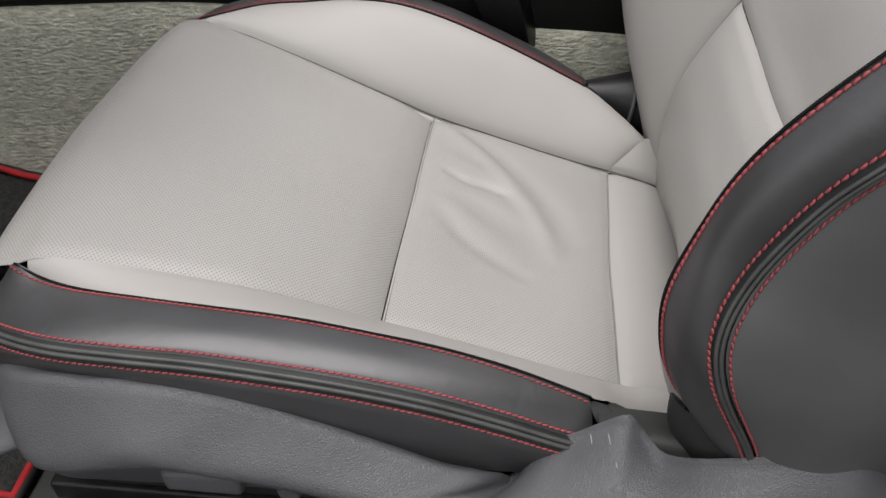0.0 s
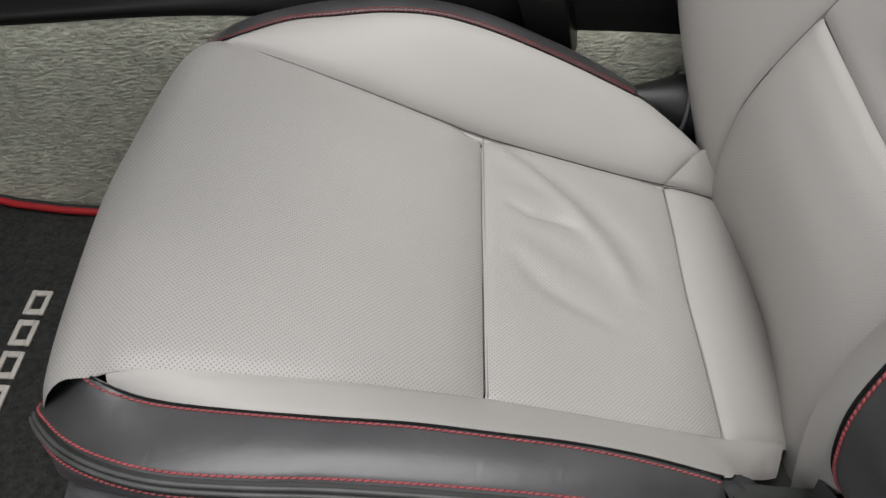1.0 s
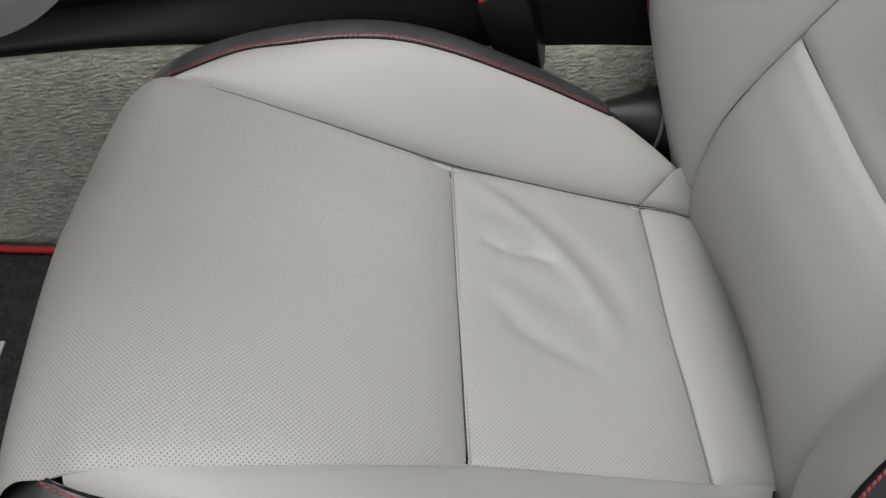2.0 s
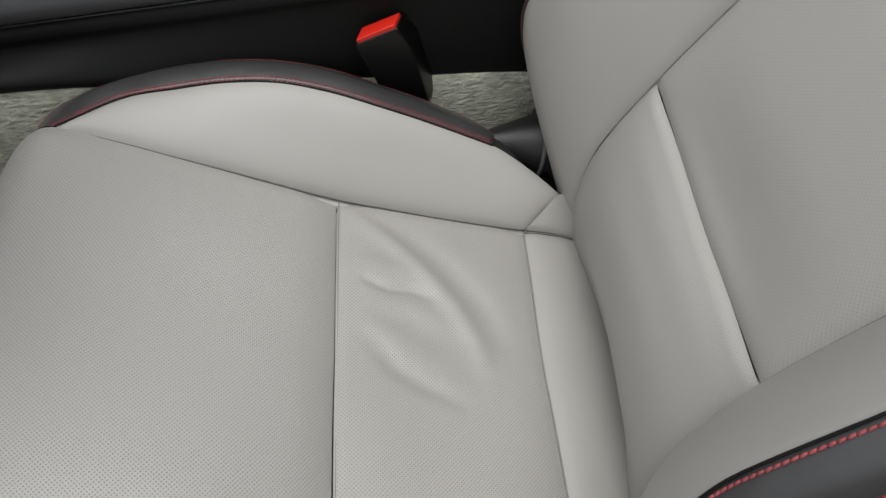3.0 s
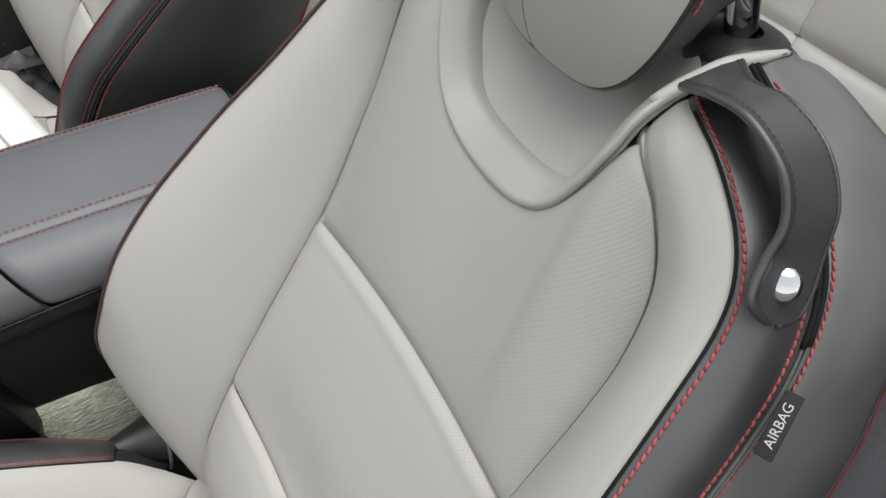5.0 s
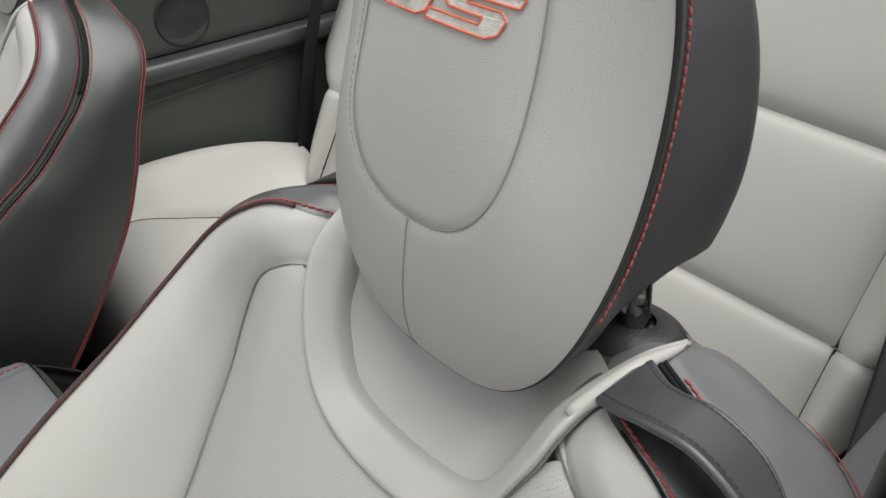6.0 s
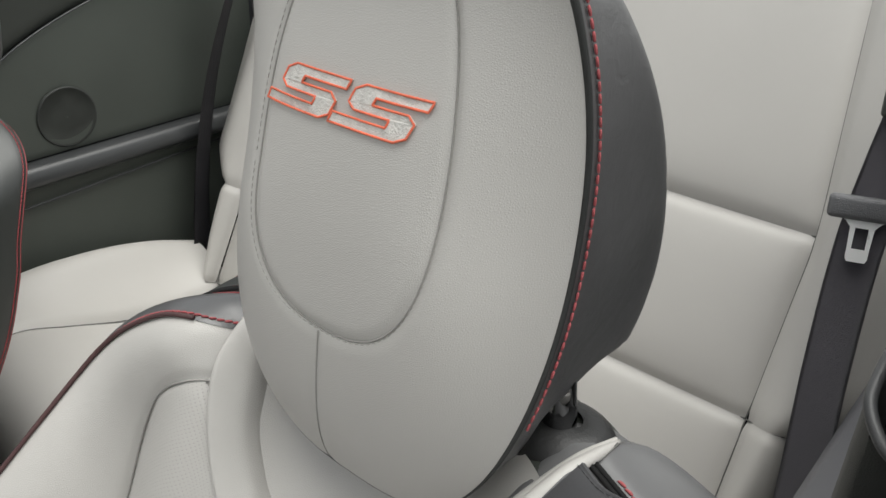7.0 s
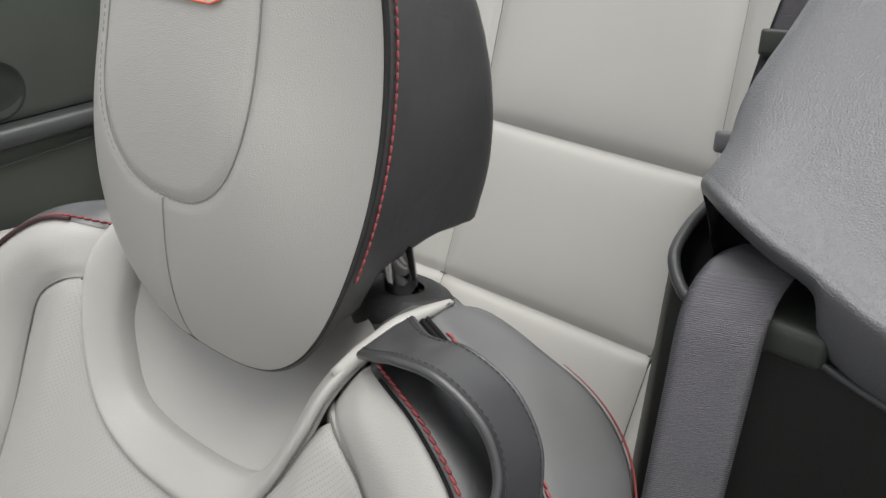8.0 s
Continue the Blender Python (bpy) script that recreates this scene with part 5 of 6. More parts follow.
def build_armrest_lid():
    lid = thing("armrest_lid", "black leather armrest lid with red double stitching", "armrest", (0.27, MID, 0.40))
    x0, x1 = 0.127, 0.405
    def row(y, h, start=0.127):
        return [(x, y, seam_z(x) + h - 0.058 * (x - x0)) for x in np.linspace(start, x1, 8)]
    side = [row(0.281, 0.003, 0.164), row(0.277, 0.018, 0.158), row(0.282, 0.038, 0.149), row(0.300, 0.054, 0.137), row(0.327, 0.063)]
    top = [row(0.327, 0.063), row(0.40, 0.067), row(0.470, 0.060)]
    far = [row(0.470, 0.060), row(0.500, 0.044), row(0.520, 0.006)]
    panel("lid_side", side, lid_leather, lid, nv=40, nu=30, outward=(0, -1, 0.6), puff=0.002, groove=0.003, roll=0.004, seams=(1, 1, 1, 1))
    panel("lid_top", top, lid_leather, lid, nv=40, nu=40, outward=(0, 0, 1), puff=0.002, groove=0.003, roll=0.004, seams=(1, 1, 1, 1))
    panel("lid_far_side", far, lid_leather, lid, nv=40, nu=16, outward=(0, 1, 0.6), puff=0.002, groove=0.003, roll=0.004, seams=(1, 0, 1, 1))
    panel("lid_front", [[(p[0][0], p[0][1], p[0][2]) for p in side + top[1:] + far[1:]], [(p[0][0] + 0.004, p[0][1] * 0.9 + MID * 0.1, p[0][2] - 0.05) for p in side + top[1:] + far[1:]]], dark_plastic, lid, nv=40, nu=6, outward=(-1, 0, 0), groove=0, seams=(0, 0, 0, 0))
    panel("lid_end", [[(x1, p[-1][1], p[-1][2]) for p in side + top[1:] + far[1:]], [(x1 + 0.012, p[-1][1] * 0.9 + MID * 0.1, p[-1][2] - 0.03) for p in side + top[1:] + far[1:]], [(x1 + 0.012, p[-1][1] * 0.9 + MID * 0.1, 0.25) for p in side + top[1:] + far[1:]]], dark_plastic, lid, nv=40, nu=10, outward=(1, 0, 0), groove=0, seams=(0, 0, 0, 0))
    for y, h, r in ((0.3215, 0.0630, 0.0005), (0.3335, 0.0660, 0.0005), (0.4700, 0.0640, 0.0011)):
        stitching("red_stitching", row(y, h), lid_thread, lid, "red thread stitching", r=r)


build_armrest_lid()


def build_gear_lever():
    lever = thing("gear_lever", "black gear lever with polished silver collar", "gear lever", (-0.19, 0.405, 0.40))
    base = np.array((-0.205, 0.400, 0.382))
    v = []
    prof = ((0.044, 0.0), (0.040, 0.012), (0.030, 0.026), (0.020, 0.045), (0.013, 0.060))
    for i, (r, h) in enumerate(prof):
        for k in range(32):
            w = 2 * math.pi * k / 32
            v.append(base + np.array((r * math.cos(w) * (1 + 0.06 * math.cos(8 * w)), r * math.sin(w) * (1 + 0.06 * math.cos(8 * w)), h)))
    link_mesh("boot", v, grid_faces(len(prof), 32, True), black_leather, lever, "black leather boot")
    v = []
    prof = ((0.0135, 0.056), (0.0155, 0.060), (0.0155, 0.074), (0.013, 0.079), (0.010, 0.08), (0.009, 0.10), (0.014, 0.108), (0.023, 0.118), (0.026, 0.133), (0.022, 0.148), (0.012, 0.156), (0.001, 0.158))
    for r, h in prof:
        for k in range(28):
            w = 2 * math.pi * k / 28
            v.append(base + np.array((r * math.cos(w) - 0.1 * (h - 0.056), r * math.sin(w), h)))
    link_mesh("collar", v[:28 * 5], grid_faces(5, 28, True), chrome, lever, "polished silver collar")
    link_mesh("knob", v[28 * 4:], grid_faces(len(prof) - 4, 28, True), gloss_black, lever, "glossy black knob")


build_gear_lever()


# ---- belt buckle beside the driver's seat ----
def build_buckle():
    buckle = thing("belt_buckle", "black seat belt buckle with a red release button", "belt buckle", (0.10, 0.282, 0.20))
    corner = np.array((0.0362, 0.2750, 0.3080))
    W, T, D = np.array((0.0393, 0.0042, 0.0130)), np.array((-0.0064, -0.0177, -0.0020)), np.array((0.0216, 0.0110, -0.0786))
    at = lambda u, v, w: corner + u * W + v * T + w * D
    bm = bmesh.new()
    rings = []
    for w, u0, u1, v0, v1 in ((-0.015, -0.03, 1.03, -0.06, 1.06), (0.10, -0.03, 1.06, -0.20, 1.06), (0.36, -0.02, 1.14, -0.42, 1.06), (0.95, 0.02, 1.06, -0.42, 1.04), (1.38, 0.10, 0.98, -0.34, 1.0), (1.55, 0.22, 0.84, -0.15, 0.85)):
        rings.append([bm.verts.new(at(u, v, w)) for u, v in ((u0, v0), (u1, v0), (u1, v1), (u0, v1))])
    for lo, hi in zip(rings, rings[1:]):
        for k in range(4):
            bm.faces.new((lo[k], lo[(k + 1) % 4], hi[(k + 1) % 4], hi[k]))
    bm.faces.new(rings[0][::-1])
    bm.faces.new(rings[-1])
    bmesh.ops.recalc_face_normals(bm, faces=bm.faces[:])
    bmesh.ops.bevel(bm, geom=bm.edges[:], offset=0.0022, segments=3, affect="EDGES", profile=0.6)
    part("housing", bm, buckle_plastic, buckle, "black plastic housing")
    bm = bmesh.new()
    quads = [[bm.verts.new(at(u, v, w)) for u, v in ((0.02, 0.02), (0.98, 0.02), (0.98, 0.98), (0.02, 0.98))] for w in (-0.07, 0.05)]
    for k in range(4):
        bm.faces.new((quads[0][k], quads[0][(k + 1) % 4], quads[1][(k + 1) % 4], quads[1][k]))
    bm.faces.new(quads[0][::-1])
    bm.faces.new(quads[1])
    bmesh.ops.recalc_face_normals(bm, faces=bm.faces[:])
    bmesh.ops.bevel(bm, geom=bm.edges[:], offset=0.0012, segments=3, affect="EDGES", profile=0.6)
    part("release_button", bm, red_button, buckle, "bright red release button")
    tube("stalk", [at(0.52, 0.3, 1.45), at(0.52, 0.3, 1.75), at(0.60, 0.3, 2.1)], 0.011, dark_plastic, buckle, "stiff black stalk", n=20, sides=12)


build_buckle()


def build_hinge_cover():
    cover = thing("hinge_cover", "black plastic recliner hinge cover beside the cushion", "hinge cover", (0.21, 0.25, 0.15))
    tube("cap", [(0.148, 0.243, 0.178), (0.158, 0.244, 0.177), (0.185, 0.246, 0.172), (0.215, 0.247, 0.168), (0.222, 0.247, 0.167), (0.262, 0.247, 0.166), (0.285, 0.247, 0.160)], curve([(0.010, 0, 0), (0.020, 0, 0), (0.031, 0, 0), (0.036, 0, 0), (0.041, 0, 0), (0.043, 0, 0), (0.03, 0, 0)], 50)[:, 0], cap_plastic, cover, "rounded black cap", n=50, sides=28)
    tube("ring", np.array([(0.213 + 0.006 * math.sin(w), 0.247 + 0.0385 * math.cos(w), 0.168 + 0.0385 * math.sin(w)) for w in np.linspace(0, 2 * math.pi, 40)]), 0.0022, plastic, cover, raw=True)
    box("bracket", (0.175, 0.228, 0.04), (0.30, 0.262, 0.150), dark_plastic, cover, "black hinge bracket", bevel=0.01)


build_hinge_cover()


# ---- steering wheel ----
def build_steering_wheel():
    wheel = thing("steering_wheel", "grey leather steering wheel with silver lower spoke", "steering wheel", (-0.33, 0.0, 0.66))
    tilt = radians(25)
    R = 0.18
    bottom = np.array((-0.229, 0.004, 0.507))
    up, side, axis = np.array((-math.sin(tilt), 0, math.cos(tilt))), np.array((0, 1.0, 0)), np.array((math.cos(tilt), 0, math.sin(tilt)))
    centre = bottom + up * R
    ring = [centre + R * (math.cos(w) * side + math.sin(w) * up) for w in np.linspace(0, 2 * math.pi, 97)]
    tube("rim", np.array(ring), 0.0175, silver_rim, wheel, "grey leather rim", sides=18, raw=True)
    for w in (-0.25, math.pi + 0.25, -math.pi / 2):
        d = math.cos(w) * side + math.sin(w) * up
        tube("spoke", [centre + d * 0.05 - axis * 0.02, centre + d * 0.11 - axis * 0.018, centre + d * (R - 0.006)], 0.014, satin, wheel, "satin silver spoke", n=20, sides=12)
    v = []
    prof = ((0.001, 0.012), (0.05, 0.008), (0.068, -0.004), (0.072, -0.03), (0.05, -0.05))
    for r, h in prof:
        for k in range(36):
            w = 2 * math.pi * k / 36
            v.append(centre + axis * h + r * (math.cos(w) * side + math.sin(w) * up))
    link_mesh("hub", v, grid_faces(len(prof), 36, True), dark_plastic, wheel, "black padded hub")
    tube("column", [centre - axis * 0.04, centre - axis * 0.45], 0.04, dark_plastic, wheel, n=6, sides=20)


build_steering_wheel()


# ---- papers on the passenger seat ----
def build_papers():
    pad = thing("papers", "loose white printed papers on the passenger seat", "papers", (0.03, 0.83, 0.27))
    for k, (x, y, w, h, turn) in enumerate(((-0.06, 0.80, 0.215, 0.28, 8), (-0.03, 0.86, 0.215, 0.28, -6), (0.088, 0.825, 0.215, 0.28, 14))):
        m = pose(x, y, 0.268 + 0.004 * k - 0.23 * max(0.0, x), 0, 13, turn)
        verts, nn = [], 12
        for i in range(nn):
            for j in range(nn):
                a, b = i / (nn - 1) - 0.5, j / (nn - 1) - 0.5
                verts.append(m @ Vector((a * w, b * h, 0.006 * math.sin(5 * a + 2 * b + k))))
        top = link_mesh("sheet", verts, grid_faces(nn, nn), paper, pad, "white paper sheet")
        sol = top.modifiers.new("thick", "SOLIDIFY")
        sol.thickness = 0.0006
        for r in range(5):
            bm = rounded_box((0.004, 0.18 - 0.02 * (r % 3), 0.0006), 0)
            bm.transform(m @ Matrix.Translation((-0.08 + 0.03 * r, 0, 0.0075)))
            part("printed_line", bm, ink, top)


build_papers()

# ---- rear seats ----
REAR_TILT = radians(25)


def rear_pt(y, z, out=0.0):
    """A place on the rear backrest plane."""
    x = 1.195 + (z - 0.624) * math.tan(REAR_TILT)
    return (x - out * math.cos(REAR_TILT), y, z + out * math.sin(REAR_TILT))


def build_rear_seat():
    """The left rear place; the other one is its mirror image."""
    seat = thing("rear_bucket_seat", "grey leather rear seat with sewn panels", "car seat", (1.0, 0.12, 0.2), "rear seats")
    def strip(name, y_pairs, out_pairs, label="", seams=(1, 1, 1, 1), puff=0.012, groove=0.0045):
        lines = []
        for k in range(len(y_pairs[0])):
            lines.append([rear_pt(ys[k], z, out_pairs[k]) for z, ys in zip(strip.z, y_pairs)])
        panel(name, lines, leather, seat, label, nv=50, nu=36, outward=(-1, 0, 0.3), puff=puff, groove=groove, roll=0.008, seams=seams)
    for z0, z1, name in ((0.623, 0.93, "upper_back_panel"), (0.421, 0.623, "middle_back_panel"), (0.262, 0.421, "lower_back_panel")):
        strip.z = np.linspace(z0, z1, 9)
        inner = lambda z: 0.285 + (0.16 if z > 0.6 else 0.08) * (z - 0.60)
        outer = lambda z: -0.045 + 0.150 * max(0, z - 0.62)
        edge = lambda z: float(np.interp(z, (0.25, 0.33, 0.420, 0.422, 0.44, 0.47, 0.62, 0.93), (-0.070, -0.100, -0.118, -0.118, -0.145, -0.160, -0.168, -0.185)))
        strip(name, [(outer(z), 0.12, inner(z)) for z in strip.z], (0.0, -0.006, 0.0), "plain grey leather panel")
        strip("inner_bolster", [(inner(z), 0.37, MID) for z in strip.z], (0.0, 0.012, -0.01), "grey leather centre divider", puff=0.004, seams=(1, 0, 1, 1))
        tube("seam_cord", [rear_pt(y, z0, -0.0056 + o) for y, o in ((outer(z0), -0.002), (0.12, -0.006), (inner(z0), -0.002), (0.37, 0.008), (MID, -0.01))], 0.0011, seam_dark, seat, n=40)
        tube("seam_cord", [rear_pt(outer(z), z, -0.0052) for z in strip.z], 0.0009, seam_dark, seat, n=30)
    # the outer bolster runs unbroken past the two upper panels
    for z0, z1, seams in ((0.421, 0.93, (0, 1, 1, 0)), (0.262, 0.421, (0, 1, 1, 1))):
        strip.z = np.linspace(z0, z1, 12)
        strip("outer_bolster", [(edge(z), (edge(z) + outer(z)) / 2, outer(z)) for z in strip.z], (-0.02, 0.016, 0.0), "grey leather outer bolster", puff=0.004, seams=seams, groove=0.0035)
    tube("seam_cord", [rear_pt(y, 0.421, o - 0.0045) for y, o in ((edge(0.421), -0.02), ((edge(0.421) + outer(0.421)) / 2, 0.013), (outer(0.421), -0.001))], 0.0010, seam_dark, seat, n=20)
    # cushion
    cx = (0.575, 0.582, 0.615, 0.68, 0.76, 0.86, 0.96, 1.06)
    seam = (0.10, 0.235, 0.305, 0.322, 0.298, 0.264, 0.250, 0.262)
    wing = (0.08, 0.210, 0.290, 0.335, 0.347, 0.344, 0.328, 0.297)
    def row(y, share, dz=0.0):
        return [(x, y, a + (b - a) * share + dz) for x, a, b in zip(cx, seam, wing)]
    panel("rear_cushion", [row(-0.045, 0), row(0.12, 0, -0.010), row(0.285, 0)], leather, seat, "plain grey leather cushion", nv=60, nu=40, puff=0.008, groove=0.006, roll=0.010, seams=(1, 1, 0, 1))
    panel("rear_cushion_bolster", [row(-0.185, 1, -0.060), row(-0.165, 1, -0.012), row(-0.140, 0.97), row(-0.095, 0.50, 0.0), row(-0.045, 0)], leather, seat, "grey leather cushion bolster", nv=60, nu=30, puff=0.004, groove=0.005, roll=0.008, seams=(0, 1, 0, 0))
    panel("rear_cushion_divider", [row(0.285, 0), row(0.34, 0, 0.008), row(MID, 0, -0.006)], leather, seat, "grey leather cushion edge", nv=60, nu=20, puff=0.004, groove=0.006, roll=0.010, seams=(1, 0, 0, 1))
    for y in (-0.045, 0.285):
        tube("seam_cord", [(x, yy, z - 0.005) for x, yy, z in row(y, 0)], 0.0012, seam_dark, seat, n=40)
    return seat


rear_left = build_rear_seat()
copy_thing(rear_left, Matrix.Translation((1.0, 2 * MID - 0.12, 0.2)) @ Matrix.Diagonal((1, -1, 1, 1)))


# ---- side trim panels ----
def build_right_trim():
    """Dark rear side panel with armrest ledge and round speaker, passenger side."""
    y = 1.0
    trim = thing("side_trim", "dark green-black moulded rear side panel with round speaker", "trim panel", (0.9, y, 0.2), kind="structure")
    xs = np.linspace(0.40, 1.25, 20)
    arm = lambda x: 0.507 + 0.040 * (x - 0.80)
    tube("trim_edge", [(x, y - 0.001, arm(x) - 0.067 + 0.043 * (x - 0.80)) for x in xs], 0.0022, ledge_plastic, trim, "raised edge line", n=40)
    panel("lower_trim", [[(x, y + 0.03, 0.0) for x in xs], [(x, y + 0.012, 0.2) for x in xs], [(x, y + 0.004, arm(x) - 0.046) for x in xs], [(x, y - 0.004, arm(x) - 0.040) for x in xs]], trim_plastic, trim, nv=30, nu=20, outward=(0, -1, 0), groove=0.003, roll=0.004, seams=(0, 1, 0, 0))
    panel("armrest_ledge", [[(x, y - 0.004, arm(x) - 0.040) for x in xs], [(x, y - 0.018, arm(x) - 0.026) for x in xs], [(x, y - 0.010, arm(x) - 0.006) for x in xs], [(x, y + 0.012, arm(x) + 0.002) for x in xs]], ledge_plastic, trim, "smooth black armrest ledge", nv=30, nu=24, outward=(0, -1, 0.5), groove=0.002, roll=0.003)
    arch = lambda x: 0.593 + 0.165 * min(1, max(0, (x - 0.742) / 0.26)) ** 0.5 if x > 0.742 else 0.50
    xs2 = np.linspace(0.745, 1.25, 40)
    panel("upper_trim", [[(x, y + 0.012, arm(x) + 0.002) for x in xs2], [(x, y + 0.016, (arm(x) + arch(x)) / 2) for x in xs2], [(x, y + 0.020, arch(x)) for x in xs2]], trim_plastic, trim, nv=60, nu=30, outward=(0, -1, 0), groove=0.002, roll=0.004)
    xs3 = np.linspace(0.40, 1.25, 40)
    low = [(x, y + 0.024, max(arch(x), arm(x))) for x in xs3]
    panel("top_trim", [low, [(x, y + 0.028, 0.86) for x in xs3], [(x, y + 0.10, 0.90) for x in xs3]], dark_plastic, trim, nv=60, nu=20, outward=(0, -1, 0), groove=0.004, roll=0.004, seams=(1, 0, 0, 0))
    tube("trim_edge", [(x, y + 0.017, arch(x)) for x in xs2], 0.0018, ledge_plastic, trim, "raised edge line", n=80)
    c = np.array((0.879, y + 0.013, 0.566))
    v = []
    prof = ((0.049, 0.002), (0.049, -0.001), (0.0465, -0.0022), (0.044, 0.0002), (0.02, -0.001), (0.001, -0.0012))
    for r, h in prof:
        for k in range(48):
            w = 2 * math.pi * k / 48
            v.append(c + np.array((r * math.cos(w), h, r * math.sin(w))))
    link_mesh("speaker_grille", v, grid_faces(len(prof), 48, True), grille_cloth, trim, "round black speaker grille")
    tube("speaker_ring", np.array([c + np.array((0.0475 * math.cos(w), -0.0012, 0.0475 * math.sin(w))) for w in np.linspace(0, 2 * math.pi, 60)]), 0.0007, ledge_plastic, trim, raw=True)


build_right_trim()


def belt_strip(name, path, width_dir, mat, parent, width=0.047, thick=0.0012, n=60, label=""):
    """Woven webbing along a path, with thickness."""
    p = curve(path, n)
    w = np.asarray(width_dir, float)
    if w.ndim == 1:
        w = np.tile(w, (n, 1))
    else:
        w = curve(w, n)
    w /= np.linalg.norm(w, axis=1, keepdims=True)
    t = np.gradient(p, axis=0)
    nrm = np.cross(t, w)
    nrm /= np.linalg.norm(nrm, axis=1, keepdims=True)
    prof = []
    for a in np.linspace(-0.5, 0.5, 11):
        prof.append((a, thick * 0.5 * (1 - (2 * abs(a)) ** 6)))
    ring = prof + [(a, -h) for a, h in prof[::-1]]
    verts = [p[i] + w[i] * a * width + nrm[i] * (h if abs(h) > 0 else 0) for i in range(n) for a, h in ring]
    return link_mesh(name, verts, grid_faces(n, len(ring), True), mat, parent, label)


def weave(m):
    """Diagonal twill relief on the webbing."""
    n, l = m.node_tree.nodes, m.node_tree.links
    bsdf = n["Principled BSDF"]
    tc = n.new("ShaderNodeTexCoord")
    wave = n.new("ShaderNodeTexWave")
    wave.bands_direction = "DIAGONAL"
    wave.inputs["Scale"].default_value, wave.inputs["Distortion"].default_value = 520, 3.0
    l.new(tc.outputs["Object"], wave.inputs["Vector"])
    b = n.new("ShaderNodeBump")
    b.inputs["Distance"].default_value = 0.0006
    l.new(wave.outputs["Fac"], b.inputs["Height"])
    l.new(bsdf.inputs["Normal"].links[0].from_socket, b.inputs["Normal"])
    l.new(b.outputs[0], bsdf.inputs["Normal"])


weave(webbing)
weave(webbing_dark)
weave(webbing_black)


def build_left_quarter():
    """Padded quarter trim behind the driver's seat, with the belt slot under its hood."""
    trim = thing("quarter_trim", "padded dark grey quarter panel with a belt slot", "trim panel", (0.8, -0.4, 0.0), kind="structure")
    # hood: front lip over the slot, then a sheet that climbs to the rear
    def hood_line(y, xl, zl, fold, drop):
        return [(xl + 0.060, y, zl + 0.004), (xl + 0.030, y, zl - 0.001), (xl + 0.020, y, zl + 0.002), (xl + 0.009, y, zl + 0.40 * (fold - zl)), (xl + 0.0015, y, fold), (xl + 0.010, y, fold + 0.007 - drop * 0.3), (xl + 0.028, y, fold + 0.017 - drop), (0.705, y, 0.860 - drop), (0.765, y, 0.891 - drop), (0.86, y, 0.935 - drop), (1.02, y, 0.970 - drop), (1.25, y, 0.99 - drop)]
    rows = [hood_line(y, xl, zl, f, dr) for y, xl, zl, f, dr in ((-0.206, 0.672, 0.766, 0.786, 0.060), (-0.199, 0.668, 0.793, 0.807, 0.020), (-0.204, 0.650, 0.803, 0.818, 0.004), (-0.220, 0.634, 0.801, 0.817, 0.0), (-0.245, 0.626, 0.791, 0.808, 0.0),
            (-0.268, 0.622, 0.783, 0.801, 0.0), (-0.279, 0.619, 0.757, 0.796, 0.0), (-0.320, 0.612, 0.743, 0.786, 0.002), (-0.45, 0.598, 0.730, 0.778, 0.010), (-0.62, 0.58, 0.710, 0.765, 0.025))]
    panel("hood", [r[4:] for r in rows], hood_vinyl, trim, "grained grey padded top", nv=90, nu=110, outward=(0, 0, 1), groove=0, seams=(0, 0, 0, 0))
    panel("hood_lip", [r[:5] + [tuple(np.array(r[5]) - np.array((0, 0, 0.0008)))] for r in rows], hood_vinyl, trim, "grained padded lip over the slot", nv=50, nu=110, outward=(-1, 0, 0), groove=0, seams=(0, 0, 0, 0))
    low = lambda x, y, top: [(x, y, 0.0), (x, y, 0.35), (x, y, 0.60), (x, y, top)]
    panel("inboard_face", [low(1.25, -0.200, 0.95), low(0.9, -0.198, 0.90), low(0.72, -0.196, 0.81), low(0.672, -0.195, 0.785), low(0.645, -0.198, 0.776), low(0.632, -0.214, 0.764), low(0.636, -0.275, 0.758), low(0.631, -0.32, 0.748), low(0.617, -0.45, 0.735), low(0.599, -0.62, 0.715)], quarter_dark, trim, "dark green-black lower panel", nv=40, nu=80, outward=(-1, 0.3, 0), groove=0, seams=(0, 0, 0, 0))
    # armrest ledge of the rear place, low on the inboard face
    ex = np.linspace(0.655, 1.25, 16)
    arm = lambda x: 0.508 + 0.03 * (x - 0.85)
    panel("armrest_ledge", [[(x, -0.186, 0.10) for x in ex], [(x, -0.166, arm(x) - 0.056) for x in ex], [(x, -0.147, arm(x) - 0.038) for x in ex], [(x, -0.139, arm(x) - 0.018) for x in ex], [(x, -0.147, arm(x) - 0.003) for x in ex], [(x, -0.199, arm(x) + 0.010) for x in ex]], hood_vinyl, trim, "smooth grey armrest ledge", nv=30, nu=30, outward=(0, 1, 0.5), groove=0, seams=(0, 0, 0, 0))
    box("slot_recess", (0.690, -0.285, 0.74), (0.70, -0.204, 0.84), gloss_black, trim, "dark slot interior", bevel=0.002)
    box("slot_floor", (0.64, -0.280, 0.748), (0.70, -0.208, 0.757), dark_plastic, trim, bevel=0.002)
    tube("belt_guide", [(0.690, -0.197, 0.792), (0.665, -0.197, 0.787), (0.646, -0.199, 0.778), (0.634, -0.210, 0.768), (0.631, -0.222, 0.762)], 0.0032, hood_dark, trim, "smooth guide lip beside the belt", n=30, sides=12)
